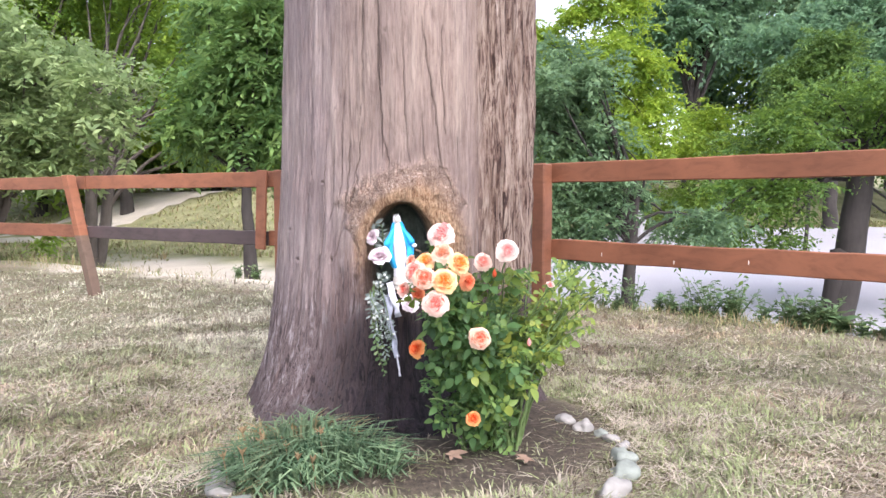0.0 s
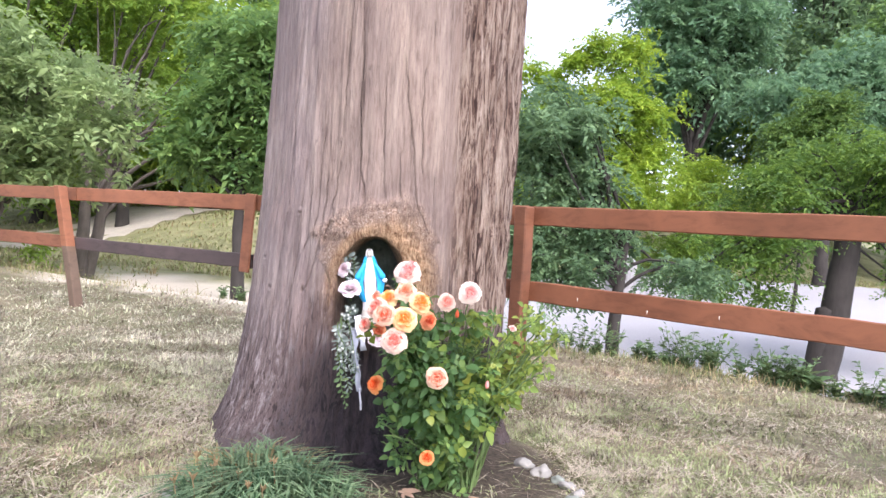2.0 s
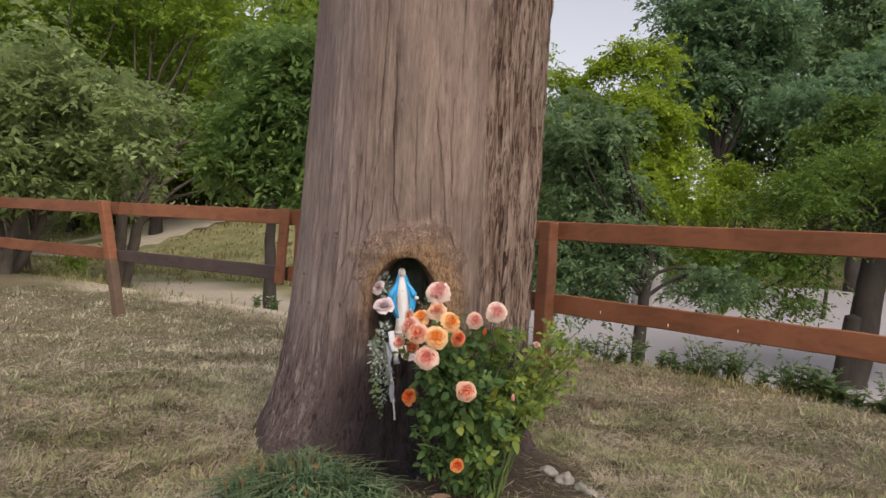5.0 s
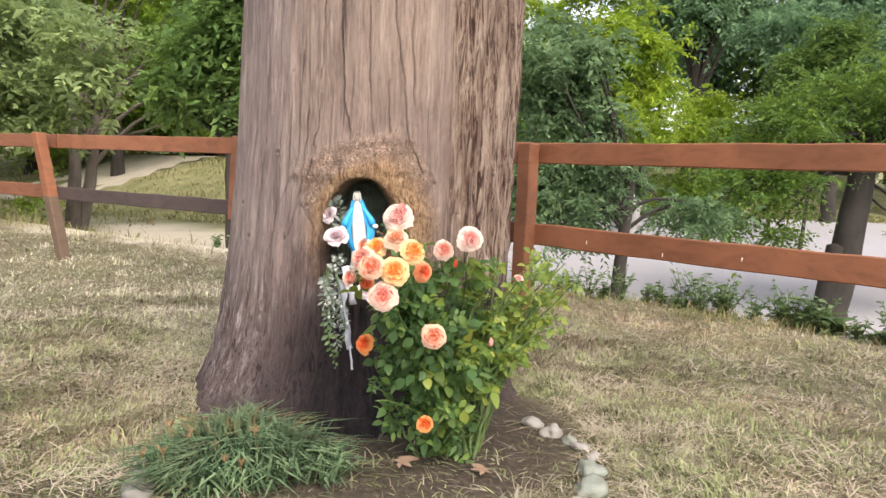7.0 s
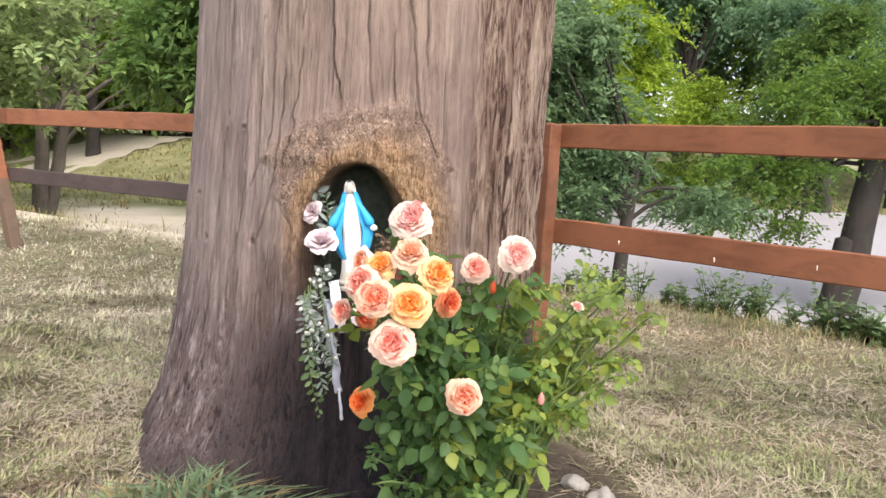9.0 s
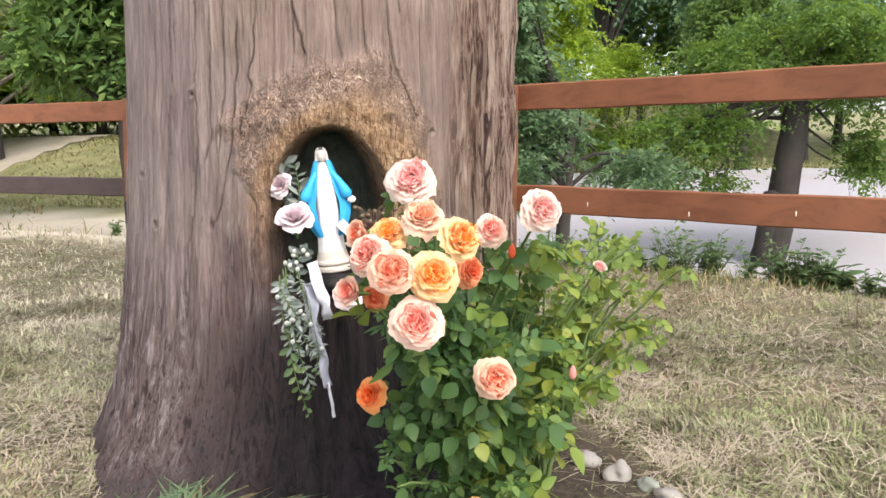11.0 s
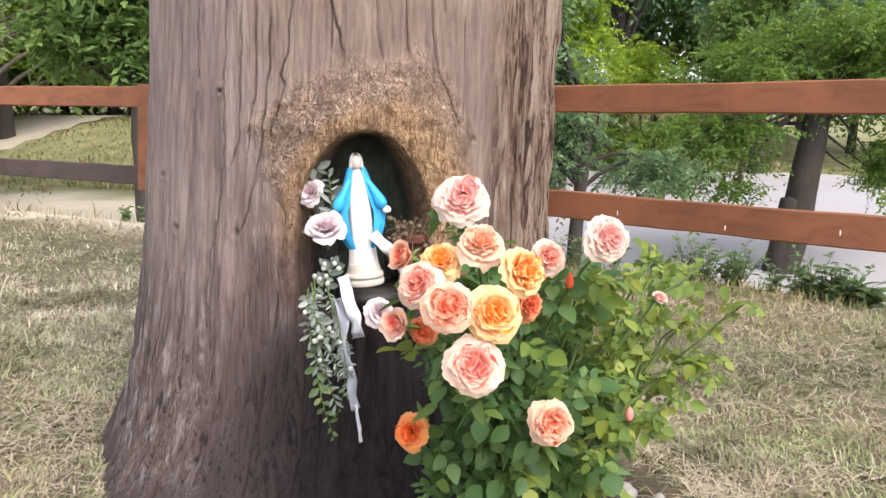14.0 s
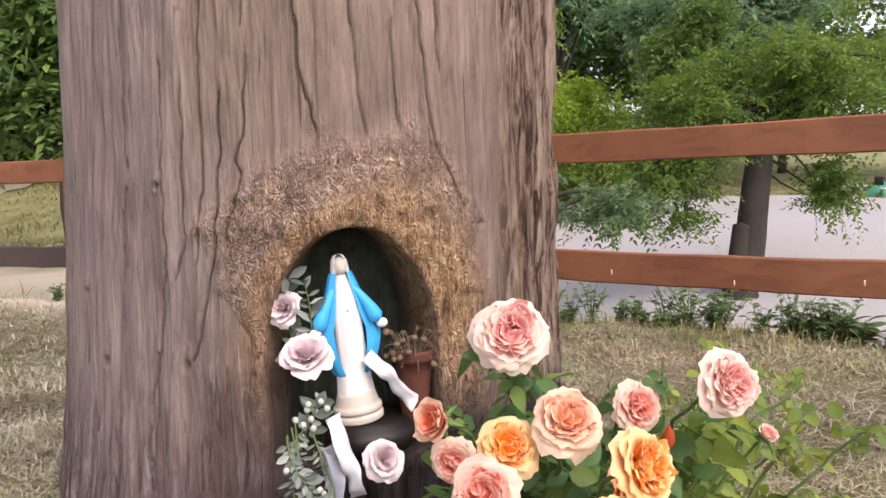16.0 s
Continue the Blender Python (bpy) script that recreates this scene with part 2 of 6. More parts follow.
def ground_material():
    n = Nodes("dry_lawn_soil", 0.95)
    fine = n.noise(45, 8, (1, 1, 1), 0.75)
    mid, wide = n.noise(4.0, 5), n.noise(0.55, 4)
    straw = n.ramp(fine, (0.25, (0.085, 0.066, 0.045)), (0.5, (0.20, 0.16, 0.11)), (0.75, (0.36, 0.30, 0.21)))
    green = n.ramp(fine, (0.25, (0.045, 0.06, 0.020)), (0.75, (0.20, 0.22, 0.085)))
    c = n.mix(n.ramp(mid, (0.45, (0, 0, 0)), (0.72, (0.75, 0.75, 0.75))), straw, green)
    c = n.mix(n.ramp(wide, (0.40, (0, 0, 0)), (0.70, (0.55, 0.55, 0.55))), c, green)
    meadow = n.ramp(n.noise(0.8, 6, (1, 1, 1), 0.7), (0.3, (0.115, 0.122, 0.050)), (0.7, (0.31, 0.29, 0.155)))
    c = n.mix(n.attr("meadow"), c, meadow)
    sand = n.mix(0.5, n.ramp(fine, (0.3, (0.46, 0.395, 0.32)), (0.7, (0.68, 0.60, 0.505))), n.ramp(n.noise(1.6, 5), (0.3, (0.50, 0.43, 0.35)), (0.7, (0.66, 0.585, 0.49))))
    c = n.mix(n.attr("sand"), c, sand)
    mulch = n.ramp(fine, (0.3, (0.020, 0.015, 0.012)), (0.55, (0.070, 0.051, 0.040)), (0.8, (0.19, 0.15, 0.115)))
    c = n.mix(n.attr("bed"), c, mulch)
    return n.colour(c).bump(fine, 0.9, 0.02).mat


def road_material():
    n = Nodes("pale_dusty_road", 0.8)
    fine, wide = n.noise(30, 8, (1, 1, 1), 0.7), n.noise(0.25, 4)
    c = n.mix(0.5, n.ramp(fine, (0.3, (0.28, 0.268, 0.285)), (0.7, (0.41, 0.395, 0.425))), n.ramp(wide, (0.3, (0.30, 0.275, 0.265)), (0.7, (0.35, 0.35, 0.385))))
    return n.colour(c).bump(fine, 0.4, 0.01).mat


GROUND, ROAD = ground_material(), road_material()

# ---- the ground, one sheet ----
ax = np.concatenate([-np.geomspace(400, 7, 26), np.linspace(-6.5, 6.5, 150), np.geomspace(7, 400, 26)])
ay = np.concatenate([-np.geomspace(300, 3, 14), np.linspace(-2.5, 12, 160), np.geomspace(12.4, 450, 50)])
gx, gy = np.meshgrid(ax, ay)
gs = beyond(gx, gy)
bed = step(0.86, 0.66, np.hypot(gx + 0.03, (gy - 3.0) * 0.95) + 0.05 * lattice(gx * 5, gy * 5, 2)) * step(-0.75, -0.35, gx)
worn = step(0.62, 0.30, np.hypot(gx + 1.0, (gy - 2.25) * 1.2) + 0.10 * lattice(gx * 6, gy * 6, 5))
bed = np.maximum(bed, 0.75 * worn)
raw("ground", np.stack([gx, gy, height(gx, gy)], -1).reshape(-1, 3), grid_faces(len(ay), len(ax)), GROUND,
    values={"meadow": step(2.0, 3.4, gs + 0.5 * lattice(gx, gy, 8)), "bed": bed * 0.9, "sand": sandy(gx, gy)})
tagged(bpy.data.objects["ground"], "mown dry lawn with straw and green patches, falling to a meadow", "ground", kind="structure")


SAND = plain("pale_sandy_track", (0.47, 0.415, 0.345), 0.9, 0.2, 9, 0.4)


def strip(name, label, inside, x0, x1, y0, y1, step_size, mat):
    xs, ys = np.arange(x0, x1, step_size), np.arange(y0, y1, step_size)
    x, y = np.meshgrid(xs, ys)
    f = grid_faces(len(ys), len(xs))
    keep = inside(x, y).ravel()[f].mean(1) > 0.4
    f = f[keep]
    used, back = np.unique(f, return_inverse=True)
    # stays above the coarser sheet of ground at every point
    px, py = x.ravel()[used], y.ravel()[used]
    z = height(px, py) + 0.03
    tagged(raw(name, np.stack([px, py, z], -1), back.reshape(-1, 4), mat), label, "road", kind="structure")


strip("road", "wide pale dusty gravel yard below the lawn", lambda x, y: (beyond(x, y) > 3.6 + 0.25 * lattice(x * 1.3, y * 1.3, 4)) & (x > -0.6 + 0.8 * lattice(x * 0.7, y * 0.7, 14)) & (beyond(x, y) < 7.5 + 15 * step(-5, 3, x) + 1.5 * step(8, 16, x) + 0.8 * lattice(x * 0.4, y * 0.4, 6)), -14, 26, -6, 30, 0.4, ROAD)
strip("track", "pale dirt track climbing over the far meadow", lambda x, y: np.abs((x + 12.5) * 0.93 - (y - 28) * 0.37 + 0.6 * lattice(x * 0.2, y * 0.2, 9)) < 1.5 + 0.04 * y, -24, 8, 22, 46, 0.5, SAND)


# ---- fence ----
def board(a, b, z0, z1, thick, mat, parent, name="rail", label=""):
    """A plank between two points of the plan, with slightly wavy worn edges and eased corners."""
    a, b = np.array(a, dtype=float), np.array(b, dtype=float)
    n = 22
    t = np.linspace(0, 1, n)
    d = (b - a) / np.linalg.norm(b - a)
    side = np.array([-d[1], d[0]])
    bow = 0.006 * lattice(t * 3, t * 0 + z0 * 9, 3)
    e = 0.006
    prof = [(-thick / 2, z0 + e), (-thick / 2 + e, z0), (thick / 2 - e, z0), (thick / 2, z0 + e), (thick / 2, z1 - e), (thick / 2 - e, z1), (-thick / 2 + e, z1), (-thick / 2, z1 - e)]
    v = []
    for k in range(n):
        c = a + (b - a) * t[k]
        for s, z in prof:
            wav = 0.004 * float(lattice(np.array(t[k] * 14), np.array(z * 11), 12))
            v.append((*(c + side * (s + bow[k])), z + wav))
    f = grid_faces(n, 8, True).tolist() + [list(range(8))[::-1], [8 * (n - 1) + i for i in range(8)]]
    return raw(name, v, f, mat, parent, label, smooth=False)


def post(x, y, top, parent, lean=(0, 0), turn=0.0, mat=None, split=0.0):
    bm = bmesh.new()
    bmesh.ops.create_cube(bm, size=1)
    z0 = ground_z(x, y) - 0.15
    bmesh.ops.scale(bm, vec=(0.10, 0.10, top - z0), verts=bm.verts)
    bmesh.ops.subdivide_edges(bm, edges=[e for e in bm.edges if abs(e.verts[0].co.z - e.verts[1].co.z) > 0.1], cuts=8)
    bmesh.ops.bevel(bm, geom=[e for e in bm.edges if len(e.link_faces) == 2 and e.calc_face_angle(0) > 0.5], offset=0.008, segments=1, affect="EDGES")
    for v in bm.verts:
        v.co.z += (top + z0) / 2
        h = v.co.z
        v.co.x += 0.004 * noise.noise((h * 4, x, 1))
        v.co.y += 0.004 * noise.noise((h * 4, y, 7))
    bmesh.ops.rotate(bm, cent=(0, 0, 0), matrix=Matrix.Rotation(turn, 3, "Z"), verts=bm.verts)
    for v in bm.verts:
        v.co.x += x + lean[0] * (v.co.z - 0.6)
        v.co.y += y + lean[1] * (v.co.z - 0.6)
    if split:
        for f in bm.faces:
            if f.calc_center_median().z < split:
                f.material_index = 1
    return part("post", bm, [mat or FENCE_RED, POST_GREY], parent, smooth=False)


fence = thing("fence", (0, 0, 0), "red-brown painted two-rail timber fence with worn boards", "fence")
NEAR = 0.066
for k, (p, q) in enumerate(zip(POSTS[:-1], POSTS[1:])):
    p, q = np.array(p), np.array(q)
    d = (q - p) / np.linalg.norm(q - p)
    out = np.array([d[1], -d[0]]) * -NEAR
    if out[1] < 0:
        out = -out
    right = k >= 4
    gap = 0.005
    board(p + out + d * gap, q + out - d * gap, 1.108 if not right else 1.112, 1.243 if not right else 1.24, 0.03, FENCE_RED, fence)
    grey = k == 2
    board(p + out + d * gap, q + out - d * gap, 0.600, 0.735 if not grey else 0.725, 0.03, FENCE_GREY if grey else FENCE_RED, fence, label="weathered dark grey board" if grey else "")
for k, (x, y) in enumerate(POSTS):
    turn = math.atan2(-0.507, 0.862) if k < 4 else -0.75
    bx, by = (x + 0.16, y - 0.02) if k == 3 else (x, y)
    post(bx, by, 1.25 if k != 4 else 1.235, fence, (-0.19, 0) if k == 2 else (0.0, 0.0), turn, split=0.56 if k == 2 else 0.0)
# cover board over the joint at the post behind the trunk
cx, cy = POSTS[3]
ob = part("cover_board", (lambda b: (bmesh.ops.create_cube(b, size=1), bmesh.ops.scale(b, vec=(0.11, 0.028, 0.68), verts=b.verts), bmesh.ops.bevel(b, geom=b.edges[:], offset=0.005, segments=1, affect="EDGES"), b)[-1])(bmesh.new()), FENCE_RED, fence, smooth=False)
ob.matrix_world = pose(cx - 0.02, cy - 0.005, 0.91, 0, 3, -31)

# ---- the old trunk with the hollow ----
CX, CY = -0.18, 3.57
NX = -0.171


def trunk_material():
    n = Nodes("bare_weathered_trunk", 0.82)
    streak = n.noise(30, 8, (1, 1, 0.065), 0.70, 0.5)
    hair = n.noise(72, 6, (1, 1, 0.05), 0.65, 0.4)
    blotch = n.noise(3.4, 6, (1, 1, 0.45), 0.62)
    c = n.ramp(streak, (0.28, (0.180, 0.130, 0.109)), (0.43, (0.238, 0.178, 0.150)), (0.57, (0.272, 0.208, 0.174)), (0.75, (0.345, 0.276, 0.234)))
    grey = n.ramp(streak, (0.28, (0.164, 0.129, 0.126)), (0.50, (0.218, 0.174, 0.169)), (0.72, (0.310, 0.260, 0.255)))
    c = n.mix(n.math("MULTIPLY", n.attr("grey"), n.ramp(blotch, (0.36, (0.30, 0.30, 0.30)), (0.6, (1, 1, 1)))), c, grey)
    c = n.mix(n.ramp(blotch, (0.50, (0, 0, 0)), (0.68, (0.60, 0.60, 0.60))), c, (0.225, 0.163, 0.148))
    c = n.mix(n.math("MULTIPLY", n.ramp(hair, (0.36, (1, 1, 1)), (0.45, (0, 0, 0))), 0.30), c, (0.085, 0.052, 0.044))
    # wide weather patches along the grain
    c = n.mix(1.0, c, n.ramp(n.noise(2.6, 5, (1, 1, 0.40), 0.62, 1.0), (0.34, (0.78, 0.75, 0.77)), (0.50, (1, 1, 1)), (0.66, (1.16, 1.15, 1.13))), "MULTIPLY")
    c = n.mix(1.0, c, n.ramp(n.noise(16, 5, (1, 1, 0.22), 0.7, 2.0), (0.34, (0.80, 0.77, 0.77)), (0.46, (1, 1, 1)), (0.68, (1.10, 1.10, 1.10))), "MULTIPLY")
    # drying checks: long hair lines along the grain
    check = n.ramp(n.noise(34, 3, (1, 1, 0.022), 0.6, 0.25), (0.315, (1, 1, 1)), (0.340, (0, 0, 0)))
    c = n.mix(n.math("MULTIPLY", check, 0.65), c, (0.045, 0.026, 0.022))
    speck = n.noise(105, 5, (1, 1, 0.085), 0.66, 0.6)
    c = n.mix(1.0, c, n.ramp(speck, (0.34, (0.78, 0.76, 0.76)), (0.47, (1, 1, 1)), (0.66, (1.14, 1.14, 1.14))), "MULTIPLY")
    # pale stripped wood and dark bark left in flakes
    strip_noise = n.noise(34, 8, (1, 1, 0.11), 0.74, 1.2)
    flake = n.ramp(strip_noise, (0.39, (0.040, 0.020, 0.016)), (0.45, (0.140, 0.082, 0.062)), (0.51, (0.320, 0.232, 0.182)), (0.66, (0.52, 0.415, 0.345)))
    flake = n.mix(1.0, flake, n.ramp(n.noise(7, 5, (1, 1, 0.22), 0.65, 0.8), (0.36, (0.62, 0.55, 0.52)), (0.52, (1, 1, 1)), (0.68, (1.15, 1.15, 1.15))), "MULTIPLY")
    c = n.mix(n.attr("flaky"), c, flake)
    # matted, curling fibre round the hollow
    fuzz = n.noise(52, 3, (1, 1, 0.7), 0.58, 4.5)
    mat_patch = n.noise(15, 5, (1, 1, 1), 0.68, 1.4)
    fibre = n.ramp(fuzz, (0.30, (0.115, 0.064, 0.047)), (0.42, (0.30, 0.196, 0.146)), (0.56, (0.44, 0.318, 0.250)), (0.70, (0.72, 0.59, 0.50)))
    fibre = n.mix(1.0, fibre, n.ramp(mat_patch, (0.34, (0.68, 0.61, 0.58)), (0.50, (1, 1, 1)), (0.66, (1.30, 1.25, 1.20))), "MULTIPLY")
    patchy = n.math("MULTIPLY", n.attr("callus"), n.ramp(mat_patch, (0.30, (0.45, 0.45, 0.45)), (0.5, (1, 1, 1))))
    c = n.mix(patchy, c, fibre)
    hatch = n.noise(120, 4, (1, 1, 0.22), 0.65, 1.2)
    rim = n.ramp(hatch, (0.34, (0.160, 0.070, 0.030)), (0.46, (0.44, 0.252, 0.130)), (0.64, (0.74, 0.52, 0.32)))
    rim = n.mix(1.0, rim, n.ramp(mat_patch, (0.34, (0.60, 0.52, 0.48)), (0.50, (1, 1, 1)), (0.66, (1.20, 1.18, 1.15))), "MULTIPLY")
    c = n.mix(n.math("MULTIPLY", n.attr("lip"), 0.92), c, rim)
    c = n.mix(n.attr("red"), c, n.ramp(streak, (0.3, (0.085, 0.038, 0.030)), (0.7, (0.24, 0.130, 0.10))))
    rough = n.noise(40, 7, (1, 1, 0.10), 0.74, 1.2)
    aged = n.ramp(rough, (0.37, (0.024, 0.015, 0.016)), (0.44, (0.112, 0.076, 0.072)), (0.54, (0.192, 0.144, 0.140)), (0.63, (0.40, 0.345, 0.345)))
    c = n.mix(n.attr("aged"), c, aged)
    dash = n.ramp(n.noise(75, 3, (1, 1, 0.085), 0.55, 1.0), (0.350, (1, 1, 1)), (0.385, (0, 0, 0)))
    c = n.mix(n.math("MULTIPLY", dash, n.math("ADD", n.math("MULTIPLY", n.attr("aged"), 0.55), 0.25)), c, (0.020, 0.013, 0.013))
    # damp rot and the bush's shade, both put into one near-black colour
    wet_shade = n.math("ADD", n.math("MULTIPLY", n.attr("damp_shade"), 1.25), n.math("MULTIPLY", n.math("SUBTRACT", rough, 0.5), 3.2))
    wet_shade = n.ramp(n.math("SUBTRACT", wet_shade, 0.12), (0.0, (0, 0, 0)), (1.0, (1, 1, 1)))
    c = n.mix(n.math("MULTIPLY", wet_shade, n.math("MINIMUM", n.math("MULTIPLY", n.attr("damp_shade"), 3.0), 1.0)), c, n.ramp(streak, (0.35, (0.004, 0.003, 0.004)), (0.68, (0.040, 0.028, 0.034))))
    c = n.mix(n.attr("crack"), c, (0.018, 0.011, 0.009))
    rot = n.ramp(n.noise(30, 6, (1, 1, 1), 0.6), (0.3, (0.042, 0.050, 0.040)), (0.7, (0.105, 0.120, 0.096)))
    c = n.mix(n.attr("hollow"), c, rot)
    h = n.math("ADD", n.math("MULTIPLY", streak, 0.8), n.math("MULTIPLY", hair, 0.4))
    h = n.math("ADD", h, n.math("MULTIPLY", n.math("MULTIPLY", fuzz, n.attr("callus")), 1.6))
    h = n.math("ADD", h, n.math("MULTIPLY", n.math("MULTIPLY", strip_noise, n.attr("flaky")), 1.4))
    h = n.math("ADD", h, n.math("MULTIPLY", n.math("MULTIPLY", rough, n.attr("aged")), 2.0))
    h = n.math("SUBTRACT", h, n.math("MULTIPLY", check, 0.35))
    h = n.math("ADD", h, n.math("MULTIPLY", speck, 0.25))
    return n.colour(c).bump(h, 1.0, 0.024).mat


TRUNK = trunk_material()


def line_distance(x, z, pts):
    best = np.full(x.shape, 9.0)
    for (xa, za), (xb, zb) in zip(pts[:-1], pts[1:]):
        k = np.clip(((x - xa) * (xb - xa) + (z - za) * (zb - za)) / ((xb - xa) ** 2 + (zb - za) ** 2), 0, 1)
        best = np.minimum(best, np.hypot(x - xa - k * (xb - xa), z - za - k * (zb - za)))
    return best


CRACKS = [([(-0.285, 1.9), (-0.272, 1.6), (-0.268, 1.486), (-0.260, 1.388), (-0.247, 1.239), (-0.229, 1.165)], 0.0045, 0.03),
          ([(-0.395, 1.24), (-0.400, 1.12), (-0.405, 1.02), (-0.413, 0.925), (-0.426, 0.87), (-0.447, 0.771), (-0.456, 0.748)], 0.0055, 0.032),
          ([(-0.422, 1.45), (-0.428, 1.27), (-0.430, 1.167), (-0.431, 1.084), (-0.443, 1.018), (-0.447, 0.924)], 0.0035, 0.02),
          ([(-0.345, 1.30), (-0.352, 1.16), (-0.369, 1.11), (-0.359, 1.09), (-0.380, 1.0), (-0.384, 0.966)], 0.0040, 0.022),
          ([(-0.462, 1.25), (-0.468, 1.10), (-0.471, 1.04), (-0.467, 0.957), (-0.492, 0.90)], 0.0035, 0.02),
          ([(-0.10, 1.75), (-0.060, 1.50), (-0.028, 1.30), (-0.019, 1.196), (-0.012, 1.135), (0.018, 1.074), (0.040, 1.016)], 0.0045, 0.026),
          ([(-0.335, 2.2), (-0.34, 1.6), (-0.345, 1.35)], 0.003, 0.018),
          ([(-0.015, 1.72), (-0.015, 1.506), (-0.004, 1.408), (0.002, 1.275)], 0.003, 0.018),
          ([(-0.17, 1.62), (-0.165, 1.42), (-0.147, 1.20), (-0.138, 1.154)], 0.0028, 0.016),
          ([(-0.090, 1.36), (-0.081, 1.19), (-0.076, 1.16)], 0.0028, 0.016),
          ([(-0.5, 1.3), (-0.51, 0.9), (-0.55, 0.5)], 0.003, 0.016),
          ([(-0.58, 1.6), (-0.575, 1.2), (-0.59, 0.92)], 0.0028, 0.014),
          ([(-0.53, 0.76), (-0.55, 0.62), (-0.56, 0.50)], 0.004, 0.018),
          ([(-0.62, 0.62), (-0.64, 0.35), (-0.70, 0.1)], 0.005, 0.02),
          ([(-0.25, 0.45), (-0.27, 0.25), (-0.26, 0.02)], 0.005, 0.025),
          ([(-0.40, 0.40), (-0.43, 0.2), (-0.46, 0.0)], 0.005, 0.025)]
KNOTS = [(-0.245, 1.69, 0.010), (-0.516, 1.073, 0.007), (-0.691, 0.862, 0.009), (-0.644, 0.732, 0.010), (-0.470, 0.741, 0.012), (0.086, 0.978, 0.008)]


def build_trunk():
    phi = np.concatenate([np.linspace(-1.75, -0.62, 125, endpoint=False), np.linspace(-0.62, 0.75, 300, endpoint=False), np.linspace(0.75, 1.75, 120, endpoint=False), np.linspace(1.75, 2 * np.pi - 1.75, 44, endpoint=False)])
    zs = np.concatenate([np.linspace(-0.12, 0.5, 100, endpoint=False), np.linspace(0.5, 1.2, 175, endpoint=False), np.linspace(1.2, 2.4, 110, endpoint=False), np.linspace(2.4, 4.6, 24)])
    P, Z = np.meshgrid(phi, zs)
    wrap = np.minimum(np.abs(P), 2 * np.pi - P)
    left = np.clip(-np.sin(P), 0, 1)
    up = np.maximum(Z, 0)
    ahead = np.clip(np.cos(P), 0, 1) ** 2
    R = 0.612 - 0.012 * left + 0.010 * np.sin(2 * P + 1) + 0.172 * left * np.exp(-up / 0.55) + 0.215 * ahead * np.exp(-up / 0.20) + 0.05 * np.clip(np.sin(P), 0, 1) * np.exp(-up / 0.2)
    # low buttresses at the foot, long swells higher up
    R += (0.014 * np.exp(-up / 0.40) + 0.016 * np.exp(-up / 0.07)) * np.sin(P * 7 + 1.5 * np.sin(Z * 3)) + 0.018 * np.exp(-up / 0.055) + 0.010 * lattice(P * 3.2, Z * 0.7, 31)
    u = P * 0.6
    twist = 0.05 * layers(Z * 1.1, u * 2, 17, 2)
    R += 0.007 * layers((u + twist) * 9, Z * 0.9, 27, 3) + 0.0045 * layers(u * 14, Z * 6, 29, 3)
    ridge = 1 - np.abs(layers((u + twist) * 26, Z * 1.3, 21, 3)) * 1.6
    fine = layers((u + twist * 0.6) * 75, Z * 3.0, 25, 3)
    flaky = step(0.42, 0.62, P + 0.10 * layers(u * 8, Z * 1.2, 33, 3)) * step(3.2, 2.2, P)
    foot = np.exp(-np.maximum(Z, 0) / 0.45)
    strips = np.clip(layers((u + twist) * 40, Z * 5.0, 41, 4) * 2.4, -1, 1)
    R += (0.006 + 0.010 * foot) * (np.clip(ridge, -1, 1) - 0.5) + (0.003 + 0.003 * foot) * fine + foot * 0.008 * layers(u * 30, Z * 12, 43, 3) + foot * 0.006 * layers(u * 90, Z * 8, 45, 3) + flaky * (0.010 * strips + 0.004 * fine)
    X = CX + R * np.sin(P)
    crack = np.zeros_like(R)
    front = np.cos(P) > 0.1
    for pts, w, deep in CRACKS:
        ends = (pts[0][1], pts[-1][1])
        along = np.clip((Z - min(ends)) / (max(ends) - min(ends)), 0, 1)
        w, deep = w * 0.26 * (0.75 + 0.5 * np.abs(layers(Z * 6, Z * 0 + pts[0][0] * 17, 53, 2))) * (0.25 + 0.75 * np.minimum(1, 4 * along)), deep * 0.42
        w = np.maximum(w, 0.0017)
        wob = 0.007 * layers(Z * 22, Z * 0 + pts[0][0] * 31, 51, 3)
        d = np.where(front, line_distance(X + wob, Z, pts), 9)
        crack += 0.85 * np.exp(-(d / w) ** 2)
        R -= deep * np.exp(-(d / (w * 1.15)) ** 2)
    for kx, kz, kr in KNOTS:
        d = np.where(front, np.hypot(X - kx, (Z - kz) * 0.8), 9)
        R += 0.003 * np.exp(-((d - kr * 1.3) / (kr * 0.9)) ** 2) - 0.009 * np.exp(-(d / (kr * 0.6)) ** 2)
        crack += 0.75 * np.exp(-(d / (kr * 0.5)) ** 2)
    # the hollow: an arch with a rolled callus lip
    Xs = CX + 0.615 * np.sin(P)
    dx = Xs - NX - 0.012 * layers(Z * 7, Z * 0, 61, 2)
    a, top, spring = 0.150, 0.988, 0.785
    rise = np.maximum(Z - spring, 0) / (top - spring)
    # round on one side, drawn to a slanting shoulder on the other
    bow = 2.0 - 0.85 * step(-0.06, 0.09, dx)
    slope = np.hypot(2 * dx / a ** 2, np.where(rise > 0, bow * np.maximum(rise, 1e-6) ** (bow - 1) / (top - spring), 0))
    dist = ((dx / a) ** 2 + rise ** bow - 1) / np.maximum(slope, 5.0)
    dist = np.where(front, dist + 0.004 * lattice(Z * 9, Xs * 2, 63), 9)
    low = step(0.545, 0.575, Z)
